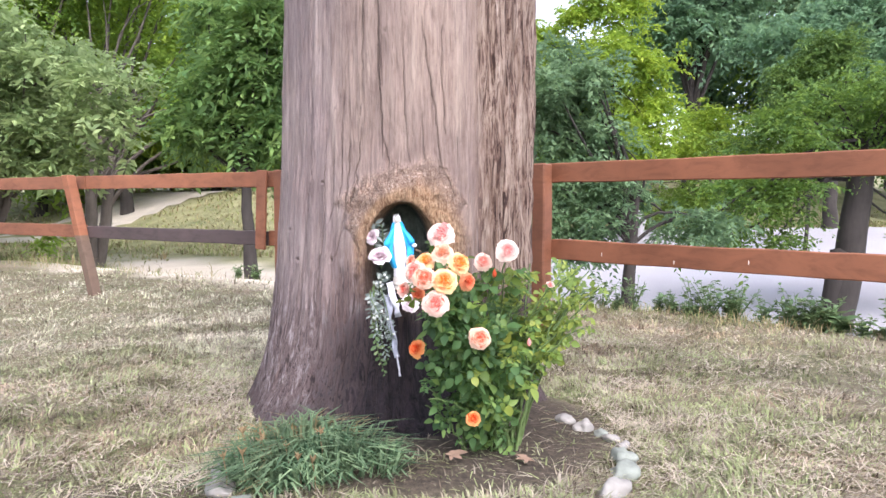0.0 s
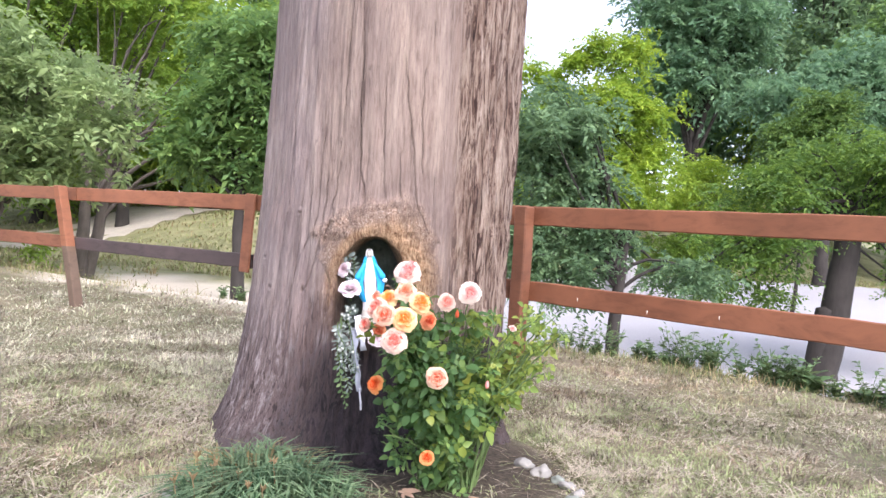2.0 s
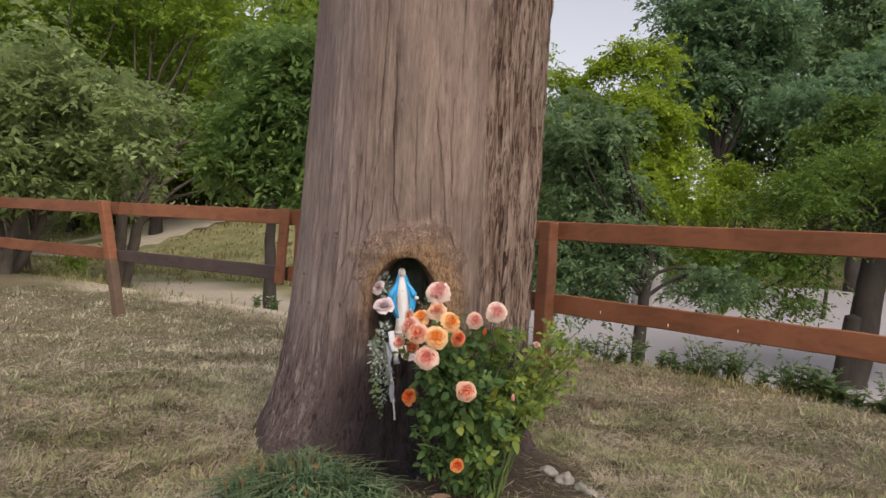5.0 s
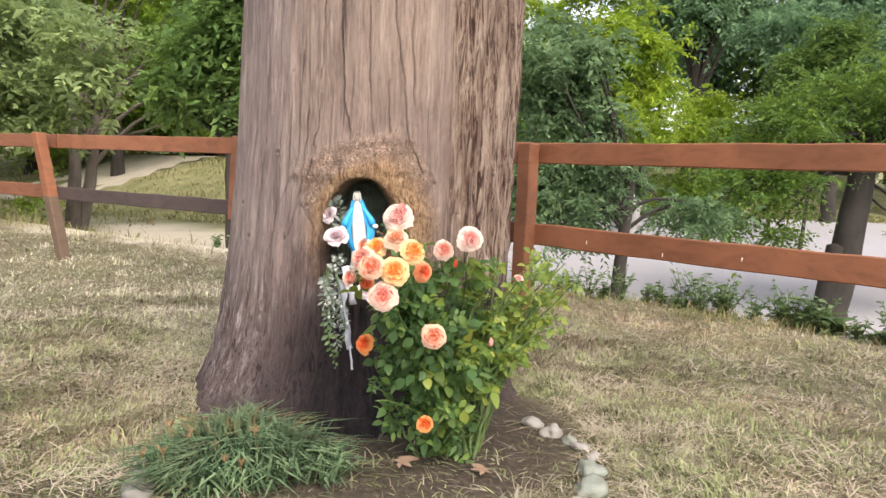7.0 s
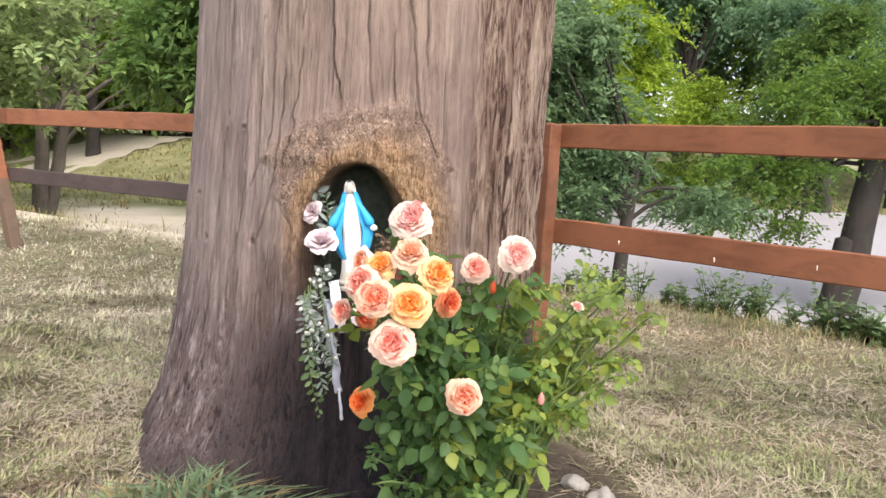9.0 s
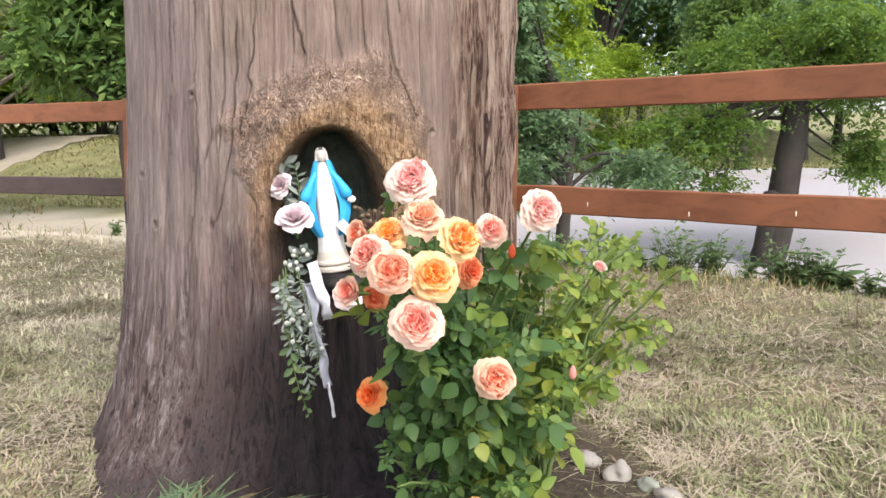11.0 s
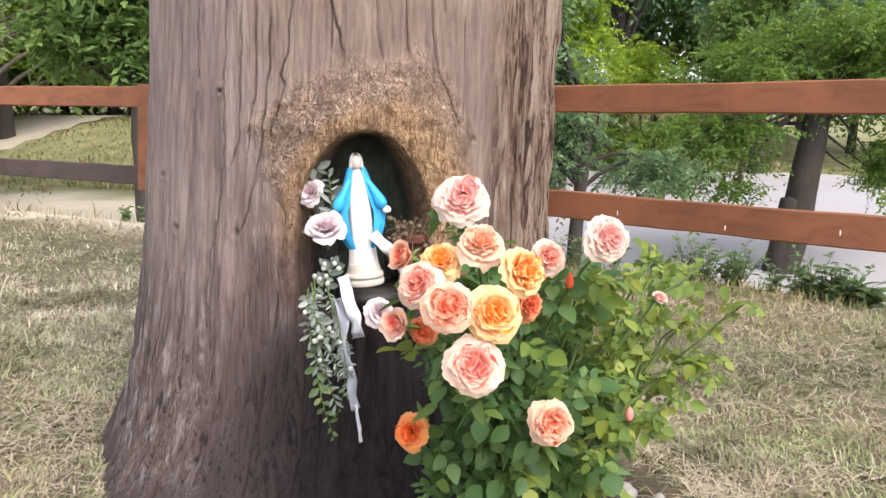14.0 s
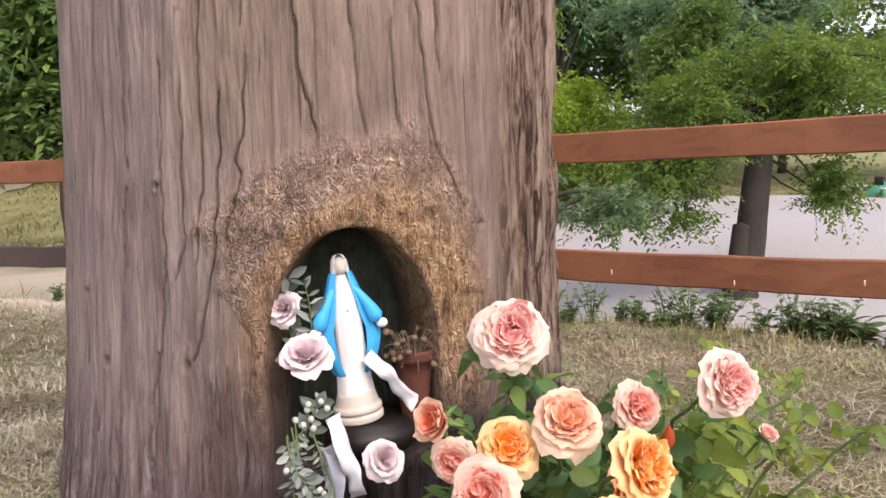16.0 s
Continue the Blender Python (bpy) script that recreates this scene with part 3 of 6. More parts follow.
    lip = np.exp(-((dist - 0.038) / 0.062) ** 2) * step(0.50, 0.75, Z) * (dist < 0.3)
    wrinkle = layers(X * 55, Z * 38, 71, 3)
    over = np.clip((Z - spring) / 0.2, 0, 1)
    spread = 0.030 + 0.115 * over + 0.065 * step(-0.05, 0.16, dx) * (1 - over) + 0.045 * layers(X * 9, Z * 9, 73, 3)
    callus = np.clip(step(spread, spread * 0.62, dist) * step(0.52, 0.70, Z), 0, 1) * (dist < 0.5)
    lumps = layers(X * 24 + 0.8 * wrinkle, Z * 24, 75, 3)
    R += (0.026 + 0.012 * over) * lip + callus * step(0.015, 0.060, dist) * (0.0055 * wrinkle + 0.010 * lumps) + 0.0025 * lip * wrinkle
    R -= low * np.clip((0.002 - dist) / 0.014, 0, 1) * 0.175
    # below the ledge a shallow groove runs down to the soil, dark with damp and painted bush shade
    groove = np.where(front, np.exp(-((X + 0.02 - 0.10 * Z) / (0.13)) ** 2), 0) * step(0.66, 0.45, Z) * step(0.0, 0.22, Z)
    R -= groove * (0.055 + 0.02 * layers(u * 20, Z * 2, 81, 2))
    damp_shade_edge = X + 0.45 + 0.10 * layers(X * 7, Z * 3, 83, 3) + 0.35 * (0.50 - Z)
    damp_shade = np.where(front, step(-0.18, 0.36, damp_shade_edge) * step(0.66, 0.46, Z + 0.05 * layers(X * 8, Z * 5, 85, 2)) * step(0.55, 0.3, X), 0)
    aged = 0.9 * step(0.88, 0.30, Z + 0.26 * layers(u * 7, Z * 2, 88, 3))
    damp_shade = np.maximum(damp_shade, 0.45 * step(0.22, 0.0, Z + 0.10 * layers(u * 7, Z * 2, 87, 3)))
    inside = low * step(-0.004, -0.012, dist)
    lean = 0.012 * (Z - 1.0)
    # the cross-section draws back towards one side
    back = np.clip(np.sin(P), 0, 1) ** 2
    X = CX + R * np.sin(P) + lean + 0.035 * back
    Y = CY - R * np.cos(P) + 0.21 * back
    Z = Z + 0.02 * (Z > 4.5) * lattice(P * 4, Z, 3)
    f = grid_faces(len(zs), len(phi), True)
    n = X.size
    v = np.concatenate([np.stack([X, Y, Z], -1).reshape(-1, 3), [[CX, CY, 4.5]]])
    z0 = np.zeros(1)
    # the lip's right side gets more weight, putting its stronger light into the colour
    lipv = np.exp(-((dist - 0.012) / (0.032 + 0.044 * step(-0.12, 0.12, dx) - 0.006 * over)) ** 4) * step(0.55, 0.66, Z) * (dist < 0.3) * (1 - inside) * np.where(Xs > NX + 0.04, 1.0, 0.85)
    redv = 0.85 * np.exp(-((X + 0.36) / 0.15) ** 2 - ((Z - 0.52) / 0.20) ** 2) * front * np.clip(0.7 + 0.6 * layers(X * 9, Z * 7, 89, 3), 0, 1)
    vals = {"aged": np.append(aged, z0), "hollow": np.append(inside, z0), "grey": np.append(np.clip(step(-0.30, -0.55, X + 0.12 * layers(u * 5, Z * 1.5, 91, 3)), 0, 1), z0), "lip": np.append(lipv, z0), "red": np.append(redv, z0), "callus": np.append(callus * (1 - inside), z0), "flaky": np.append(flaky * step(0.1, 0.5, Z), z0), "damp_shade": np.append(damp_shade * 0.97, z0), "crack": np.append(np.clip(crack, 0, 1) * 0.66, z0)}
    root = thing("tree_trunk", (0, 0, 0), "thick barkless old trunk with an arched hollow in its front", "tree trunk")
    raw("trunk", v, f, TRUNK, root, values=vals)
    last = (len(zs) - 1) * len(phi)
    k = np.arange(len(phi))
    raw("sawn_top", np.concatenate([v[last:last + len(phi)], v[-1:]]), np.stack([k, (k + 1) % len(phi), np.full(len(phi), len(phi))], -1), TRUNK, root)


build_trunk()


# ---- trees ----
def fronds(origin, direction, length, size, count, seed, flat=0.35):
    """Leaflets in two rows along drooping stalks: vertices and quads."""
    g = np.random.default_rng(seed)
    n = len(origin)
    d = direction / (np.linalg.norm(direction, axis=1)[:, None] + 1e-9)
    t = (np.arange(count) + 0.6) / count
    side = np.cross(d, np.array([0, 0, 1.0]) + g.normal(0, flat, (n, 3)))
    side /= np.linalg.norm(side, axis=1)[:, None] + 1e-9
    up = np.cross(side, d)
    L = length[:, None, None]
    at = origin[:, None] + d[:, None] * (t[None, :, None] * L) - np.array([0, 0, 1.0]) * (t[None, :, None] ** 2 * L * 0.35)
    sgn = np.where(np.arange(count) % 2 == 0, 1.0, -1.0)[None, :, None]
    sz = (size[:, None] * g.uniform(0.7, 1.25, (n, count)))[:, :, None]
    ld = side[:, None] * sgn + d[:, None] * 0.6 + g.normal(0, 0.35, (n, count, 3))
    ld /= np.linalg.norm(ld, axis=2)[:, :, None]
    w = np.cross(ld, up[:, None] + g.normal(0, 0.35, (n, count, 3)))
    w /= np.linalg.norm(w, axis=2)[:, :, None] + 1e-9
    droop = np.array([0, 0, -0.25])
    q = np.stack([at, at + ld * sz * 0.5 + w * sz * 0.24, at + (ld + droop) * sz, at + ld * sz * 0.5 - w * sz * 0.24], 2)
    v = q.reshape(-1, 3)
    return v, np.arange(len(v)).reshape(-1, 4)


def tree(name, label, at, trunk_top, trunk_r, blobs, leaf, bark, seed, clumps=60, per=26, size=0.06, count=9, length=0.30, lean=(0, 0), category="tree", stems=1, stub=False, group="", taper=0.55, tuft=0.22, low=5):
    """A tapered trunk with limbs that carry clumps of leaf sprays; blobs: (x, y, z, rx, ry, rz) from the foot."""
    g = np.random.default_rng(seed)
    base = np.array([at[0], at[1], ground_z(at[0], at[1]) - 0.1])
    root = thing(name, base, label, category, group)
    wood = []
    vol = np.array([b[3] * b[4] * b[5] for b in blobs]) ** (2 / 3)
    pick = g.choice(len(blobs), clumps, p=vol / vol.sum())
    dirs = g.normal(0, 1, (clumps, 3))
    dirs /= np.linalg.norm(dirs, axis=1)[:, None]
    rad = g.uniform(0.25, 1.0, clumps) ** 0.45
    B = np.array(blobs)[pick]
    C = B[:, :3] + dirs * rad[:, None] * B[:, 3:6] * (1 + 0.22 * g.normal(0, 1, (clumps, 1)))
    C[:, 2] = np.maximum(C[:, 2], 0.25)
    tops = []
    for s in range(stems):
        a = np.array([g.normal(0, 0.12 * (stems > 1)), g.normal(0, 0.12 * (stems > 1)), 0])
        b = np.array([lean[0] + g.normal(0, 0.35 * (stems > 1)), lean[1] + g.normal(0, 0.35 * (stems > 1)), trunk_top * g.uniform(0.85, 1.05 if stems > 1 else 1.0)])
        p = curve(a, b, (g.normal(0, 0.05), g.normal(0, 0.05), 0), 12)
        p[1:-1] += g.normal(0, trunk_r * 0.05, (10, 3))
        r = trunk_r * (1 - taper * np.linspace(0, 1, 12)) + trunk_r * 0.25 * np.exp(-np.linspace(0, 1, 12) * 12)
        wood.append(tube(p, r, 12))
        tops.append((p, r))
    for c in C[::3]:
        p, r = tops[g.integers(len(tops))]
        k = int(np.clip(g.integers(low, 12), 0, 11))
        mid_sag = (g.normal(0, 0.15), g.normal(0, 0.15), g.uniform(-0.05, 0.25) * np.linalg.norm(c - p[k]))
        q = curve(p[k], c, mid_sag, 6)
        d = np.linalg.norm(c - p[k])
        r0 = min(r[k] * 0.55, 0.012 + 0.018 * d)
        wood.append(tube(q, np.linspace(r0, 0.005, 6), 5))
    if stub:
        # a second stem, sawn off at chest height, grown to the first
        wood.append(tube(curve((-0.10, -0.02, -0.1), (-0.02, -0.08, 1.38), (-0.01, 0, 0), 32), np.append(np.linspace(0.21, 0.145, 31), 0.02), 12))
    v, f = join(wood)
    raw("trunk", v, f, bark, root)
    size, length = size * 1.45, length * 1.15
    n = clumps * per
    spreadv = g.normal(0, 1, (n, 3)) * np.array([1, 1, 0.62]) * np.repeat(tuft * np.minimum(B[:, 3:6], 1.6).max(1, keepdims=True) * g.uniform(0.6, 1.35, (clumps, 1)), per, 0)
    o = np.repeat(C, per, 0) + spreadv
    o[:, 2] = np.maximum(o[:, 2], 0.2)
    dd = spreadv * 0.8 + g.normal(0, 0.5, (n, 3)) * np.array([1, 1, 0.55])
    v, f = fronds(o, dd, g.uniform(0.6, 1.3, n) * length, np.full(n, size) * g.uniform(0.8, 1.25, n), count, seed + 1)
    raw("crown", v, f, leaf, root, smooth=False)
    return root


tree("shrub_tree", "rounded olive-green bushy tree behind the fence", (-7.6, 11.4), 1.6, 0.10, [(0, 0, 2.5, 1.7, 1.3, 1.2), (1.2, -0.4, 1.9, 1.0, 0.9, 0.6), (2.0, -0.3, 2.7, 0.8, 0.7, 0.7), (-1.5, 0.3, 2.4, 1.4, 1.1, 1.2), (0.8, 0.1, 3.4, 1.0, 0.9, 0.6)], LEAF_GREY, BARK, 11, 150, 24, 0.100, 7, 0.26, stems=4, tuft=0.17)
tree("broadleaf_tree", "branching green tree with stout grey forked stems", (-7.35, 15.0), 3.6, 0.15, [(0.7, 0.5, 6.4, 1.7, 1.4, 1.2), (2.4, 0.5, 4.9, 1.3, 1.1, 0.9), (-1.2, 0.8, 5.2, 1.6, 1.4, 1.3), (1.0, 1.0, 4.3, 1.0, 1.0, 0.6), (2.6, 0.6, 3.1, 1.0, 0.9, 0.6), (-0.4, 0.2, 2.9, 0.7, 0.7, 0.4), (-0.7, -0.4, 1.3, 0.7, 0.5, 0.6)], LEAF_FRESH, BARK, 12, 120, 24, 0.090, 9, 0.36, stems=2, lean=(0.1, 0), taper=0.6)
tree("broadleaf_tree", "leafy tree with a stout grey trunk behind the fence", (-9.2, 14.2), 3.6, 0.24, [(0, 0.3, 4.6, 1.9, 1.6, 1.2), (-1.5, 0.5, 5.6, 1.8, 1.6, 1.5), (1.0, 0.6, 6.2, 1.6, 1.5, 1.3)], LEAF_GREEN, BARK, 22, 110, 24, 0.085, 9, 0.34)
tree("dark_tree", "dense dark green tree on a slim dark trunk", (-2.78, 10.4), 2.6, 0.115, [(-0.2, 0.2, 3.2, 0.8, 0.8, 0.6), (-0.7, 0.3, 2.5, 0.6, 0.6, 0.35), (0.2, 0.3, 2.5, 0.6, 0.6, 0.4), (0.0, 0.4, 4.1, 0.8, 0.8, 0.5)], LEAF_DARK, BARK_DARK, 13, 110, 24, 0.085, 9, 0.28, lean=(-0.12, 0.1), low=8, tuft=0.24)
tree("bluish_tree", "grey-green dense tree leaning over the yard", (2.95, 11.3), 2.8, 0.125, [(-1.3, 0.2, 4.3, 0.65, 0.8, 0.7), (-1.0, 0.2, 3.3, 0.8, 0.8, 0.6), (-1.3, -0.2, 2.3, 0.75, 0.7, 0.6), (-0.3, 0, 2.7, 0.5, 0.6, 0.5), (1.0, 0.1, 2.0, 0.75, 0.45, 0.18), (-0.6, 0.0, 1.7, 0.4, 0.4, 0.2)], LEAF_BLUE, BARK_DARK, 14, 120, 20, 0.072, 11, 0.30, lean=(0.12, 0), low=7, taper=0.4)
tree("robinia", "sunlit yellow-green feathery young tree", (6.05, 24.6), 6.4, 0.12, [(0.15, 0, 7.9, 0.6, 0.6, 0.9), (-0.5, 0, 6.2, 0.9, 0.8, 0.6), (0.8, 0.2, 6.0, 0.8, 0.8, 0.5), (1.1, 0.2, 4.6, 0.9, 0.8, 0.5), (-1.0, 0.2, 4.6, 0.8, 0.8, 0.6), (0.3, -0.4, 3.5, 1.2, 0.9, 0.5), (-0.9, 0, 2.9, 0.8, 0.7, 0.4)], LEAF_LIME, BARK_DARK, 15, 105, 20, 0.120, 11, 0.55, stems=3, tuft=0.30)
tree("robinia", "slender sparse yellow-green tree beside the yard", (3.4, 25.0), 6.0, 0.08, [(-0.6, 0, 7.3, 0.5, 0.5, 0.6), (0.4, 0, 7.0, 0.5, 0.5, 0.5), (-0.2, 0, 5.8, 0.9, 0.8, 0.6), (1.0, 0, 7.9, 0.45, 0.5, 0.5), (1.8, 0, 8.5, 0.45, 0.5, 0.6), (1.1, 0, 6.6, 0.7, 0.6, 0.5)], LEAF_LIME, BARK_DARK, 24, 66, 17, 0.11, 9, 0.5, stems=2, low=7)
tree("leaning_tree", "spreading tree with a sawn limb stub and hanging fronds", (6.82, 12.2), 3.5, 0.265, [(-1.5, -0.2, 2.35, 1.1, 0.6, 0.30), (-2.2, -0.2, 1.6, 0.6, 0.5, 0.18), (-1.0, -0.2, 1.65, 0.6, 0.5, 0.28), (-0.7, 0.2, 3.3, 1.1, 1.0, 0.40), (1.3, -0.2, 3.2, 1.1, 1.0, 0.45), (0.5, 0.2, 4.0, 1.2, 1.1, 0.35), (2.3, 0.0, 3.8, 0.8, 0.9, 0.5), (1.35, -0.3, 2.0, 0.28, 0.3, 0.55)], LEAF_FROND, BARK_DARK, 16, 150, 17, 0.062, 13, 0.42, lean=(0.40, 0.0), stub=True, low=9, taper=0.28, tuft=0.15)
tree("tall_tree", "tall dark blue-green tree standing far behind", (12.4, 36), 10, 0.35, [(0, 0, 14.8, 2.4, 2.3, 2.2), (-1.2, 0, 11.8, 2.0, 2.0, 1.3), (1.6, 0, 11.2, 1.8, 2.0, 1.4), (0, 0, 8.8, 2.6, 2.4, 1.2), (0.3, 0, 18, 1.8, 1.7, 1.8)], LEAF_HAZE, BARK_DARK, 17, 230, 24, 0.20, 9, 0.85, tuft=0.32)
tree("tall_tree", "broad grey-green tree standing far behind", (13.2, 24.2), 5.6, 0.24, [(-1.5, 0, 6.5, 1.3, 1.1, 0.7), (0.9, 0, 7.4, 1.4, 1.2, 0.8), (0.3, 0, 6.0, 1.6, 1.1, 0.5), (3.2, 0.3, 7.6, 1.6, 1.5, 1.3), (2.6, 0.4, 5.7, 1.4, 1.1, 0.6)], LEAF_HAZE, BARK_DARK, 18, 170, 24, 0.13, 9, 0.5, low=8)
tree("young_tree", "light green young tree on the far bank", (10.3, 27), 3.0, 0.09, [(0, 0, 3.9, 1.3, 1.1, 0.6), (-1.2, 0.3, 3.0, 0.9, 0.9, 0.5), (1.3, 0, 3.2, 0.8, 0.9, 0.5)], LEAF_LIME, BARK, 19, 60, 20, 0.095, 9, 0.42, stems=3)
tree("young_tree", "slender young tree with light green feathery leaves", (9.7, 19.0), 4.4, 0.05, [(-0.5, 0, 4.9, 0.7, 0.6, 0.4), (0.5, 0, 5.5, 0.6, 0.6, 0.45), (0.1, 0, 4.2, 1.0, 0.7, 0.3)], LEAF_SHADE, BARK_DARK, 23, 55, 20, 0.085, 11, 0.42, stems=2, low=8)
tree("bush", "low green bush on the far bank", (10.5, 27.5), 1.2, 0.08, [(0, 0, 1.2, 2.2, 1.2, 0.9), (-2.2, 0.3, 1.0, 1.4, 1.0, 0.8)], LEAF_GREEN, BARK, 20, 60, 24, 0.09, 9, 0.40, stems=4, category="bush")
tree("bush", "low dark bush beside the yard", (3.4, 28.0), 1.2, 0.08, [(0, 0, 1.3, 1.8, 1.2, 1.1), (-1.6, 0.3, 1.6, 1.4, 1.0, 1.2)], LEAF_BLUE, BARK, 21, 60, 24, 0.09, 9, 0.40, stems=4, category="bush")
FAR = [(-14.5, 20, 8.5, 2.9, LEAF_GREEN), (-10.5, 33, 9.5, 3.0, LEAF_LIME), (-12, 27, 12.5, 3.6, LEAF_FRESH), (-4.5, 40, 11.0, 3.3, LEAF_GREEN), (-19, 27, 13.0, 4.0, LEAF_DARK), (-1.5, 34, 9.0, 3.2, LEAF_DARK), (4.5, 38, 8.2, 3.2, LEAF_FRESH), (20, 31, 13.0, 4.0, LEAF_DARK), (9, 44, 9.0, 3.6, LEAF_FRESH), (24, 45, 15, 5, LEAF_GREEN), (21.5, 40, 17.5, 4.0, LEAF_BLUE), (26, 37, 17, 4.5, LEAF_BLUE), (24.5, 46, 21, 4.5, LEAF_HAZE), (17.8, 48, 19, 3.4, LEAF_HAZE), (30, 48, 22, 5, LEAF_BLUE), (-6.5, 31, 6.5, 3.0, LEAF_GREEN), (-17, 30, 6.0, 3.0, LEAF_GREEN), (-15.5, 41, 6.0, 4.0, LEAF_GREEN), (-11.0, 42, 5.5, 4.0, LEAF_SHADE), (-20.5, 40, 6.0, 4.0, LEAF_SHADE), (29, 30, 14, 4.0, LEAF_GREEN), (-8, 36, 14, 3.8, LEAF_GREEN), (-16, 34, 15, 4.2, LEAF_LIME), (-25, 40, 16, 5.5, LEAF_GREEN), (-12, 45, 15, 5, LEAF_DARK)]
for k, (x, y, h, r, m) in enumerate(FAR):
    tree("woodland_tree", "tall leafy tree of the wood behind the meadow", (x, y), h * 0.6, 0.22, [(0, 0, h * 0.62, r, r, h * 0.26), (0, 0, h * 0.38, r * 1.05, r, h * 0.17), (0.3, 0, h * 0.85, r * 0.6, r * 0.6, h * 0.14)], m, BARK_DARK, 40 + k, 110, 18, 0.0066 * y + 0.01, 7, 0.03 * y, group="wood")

# ---- stones round the bed ----
STONE = plain("pale_river_stone", (0.25, 0.235, 0.215), 0.85, 0.25, 24, 0.5)
STONE_GREEN = plain("greenish_stone", (0.20, 0.215, 0.185), 0.85, 0.3, 24, 0.5)


def stone(x, y, sx, sy, sz, turn, seed, mat, label):
    bm = bmesh.new()
    bmesh.ops.create_icosphere(bm, subdivisions=3, radius=1)
    for v in bm.verts:
        k = 1 + 0.55 * noise.noise(v.co * 1.1 + Vector((seed * 7.1, 0, 0))) + 0.14 * noise.noise(v.co * 4 + Vector((0, seed * 3.3, 0)))
        v.co = Vector((v.co.x * sx, v.co.y * sy, v.co.z * sz)) * k
    bmesh.ops.rotate(bm, cent=(0, 0, 0), matrix=Matrix.Rotation(turn, 3, "Z"), verts=bm.verts)
    ob = part("border_stone", bm, mat)
    ob.location = (x, y, ground_z(x, y) + sz * 0.45)
    return tagged(ob, label, "stone", "stones edging the flower bed")


for k, (x, y, a, b, c, w, m) in enumerate([(0.53, 3.00, 0.055, 0.04, 0.035, 0.4, 0), (0.595, 2.925, 0.060, 0.04, 0.038, 0.7, 0), (0.65, 2.855, 0.040, 0.03, 0.028, -0.6, 1), (0.68, 2.80, 0.04, 0.035, 0.03, 0.2, 0), (0.70, 2.715, 0.038, 0.035, 0.03, 0.9, 0), (0.675, 2.60, 0.075, 0.055, 0.045, 1.2, 1), (0.645, 2.46, 0.095, 0.055, 0.045, 1.0, 1), (0.57, 2.31, 0.08, 0.05, 0.05, 0.7, 0), (-0.79, 2.50, 0.05, 0.08, 0.05, 0.2, 0), (-0.755, 2.35, 0.06, 0.07, 0.05, 0.3, 0), (-0.66, 2.21, 0.06, 0.07, 0.045, 0.7, 1)]):
    stone(x, y, a * 0.8, b * 0.8, c * 0.75, w, k, (STONE, STONE_GREEN)[m], ("pale whitish stone edging the flower bed", "greenish grey stone edging the flower bed")[m])

# ---- statue, one plain shape ----
ROBE = plain("white_painted_plaster", (0.72, 0.71, 0.71), 0.45, 0.06, 40, 0.1)
MANTLE = plain("sky_blue_paint", (0.035, 0.36, 0.72), 0.4, 0.12, 60, 0.1)
WORN = plain("worn_plaster", (0.50, 0.46, 0.42), 0.7, 0.3, 50, 0.3)
PLINTH = plain("aged_white_plinth", (0.50, 0.46, 0.41), 0.6, 0.15, 40, 0.2)


def loft(rings, sides=40, folds=0.0, a0=0.0, a1=2 * math.pi):
    """Rings (cx, cy, z, rx, ry) joined to a skin; part of the turn gives an open shell."""
    full = abs(a1 - a0 - 2 * math.pi) < 1e-6
    a = np.linspace(a0, a1, sides, endpoint=not full)
    v = []
    for cx, cy, z, rx, ry in rings:
        f = 1 + folds * (0.6 * np.sin(a * 9 + z * 20) + 0.4 * np.sin(a * 15 - z * 33))
        v.append(np.stack([cx + rx * np.sin(a) * f, cy - ry * np.cos(a) * f, np.full(a.shape, z)], -1))
    return np.concatenate(v), grid_faces(len(rings), sides, full)


def resample(rows, n):
    rows = np.array(rows, dtype=float)
    k = np.linspace(0, len(rows) - 1, n)
    return np.stack([np.interp(k, np.arange(len(rows)), rows[:, j]) for j in range(rows.shape[1])], -1)


def ball(c, r, sides=14):
    a = np.linspace(-np.pi / 2, np.pi / 2, 9)
    return loft([(c[0], c[1], c[2] + r[2] * math.sin(t), r[0] * max(math.cos(t), 0.02), r[1] * max(math.cos(t), 0.02)) for t in a], sides)


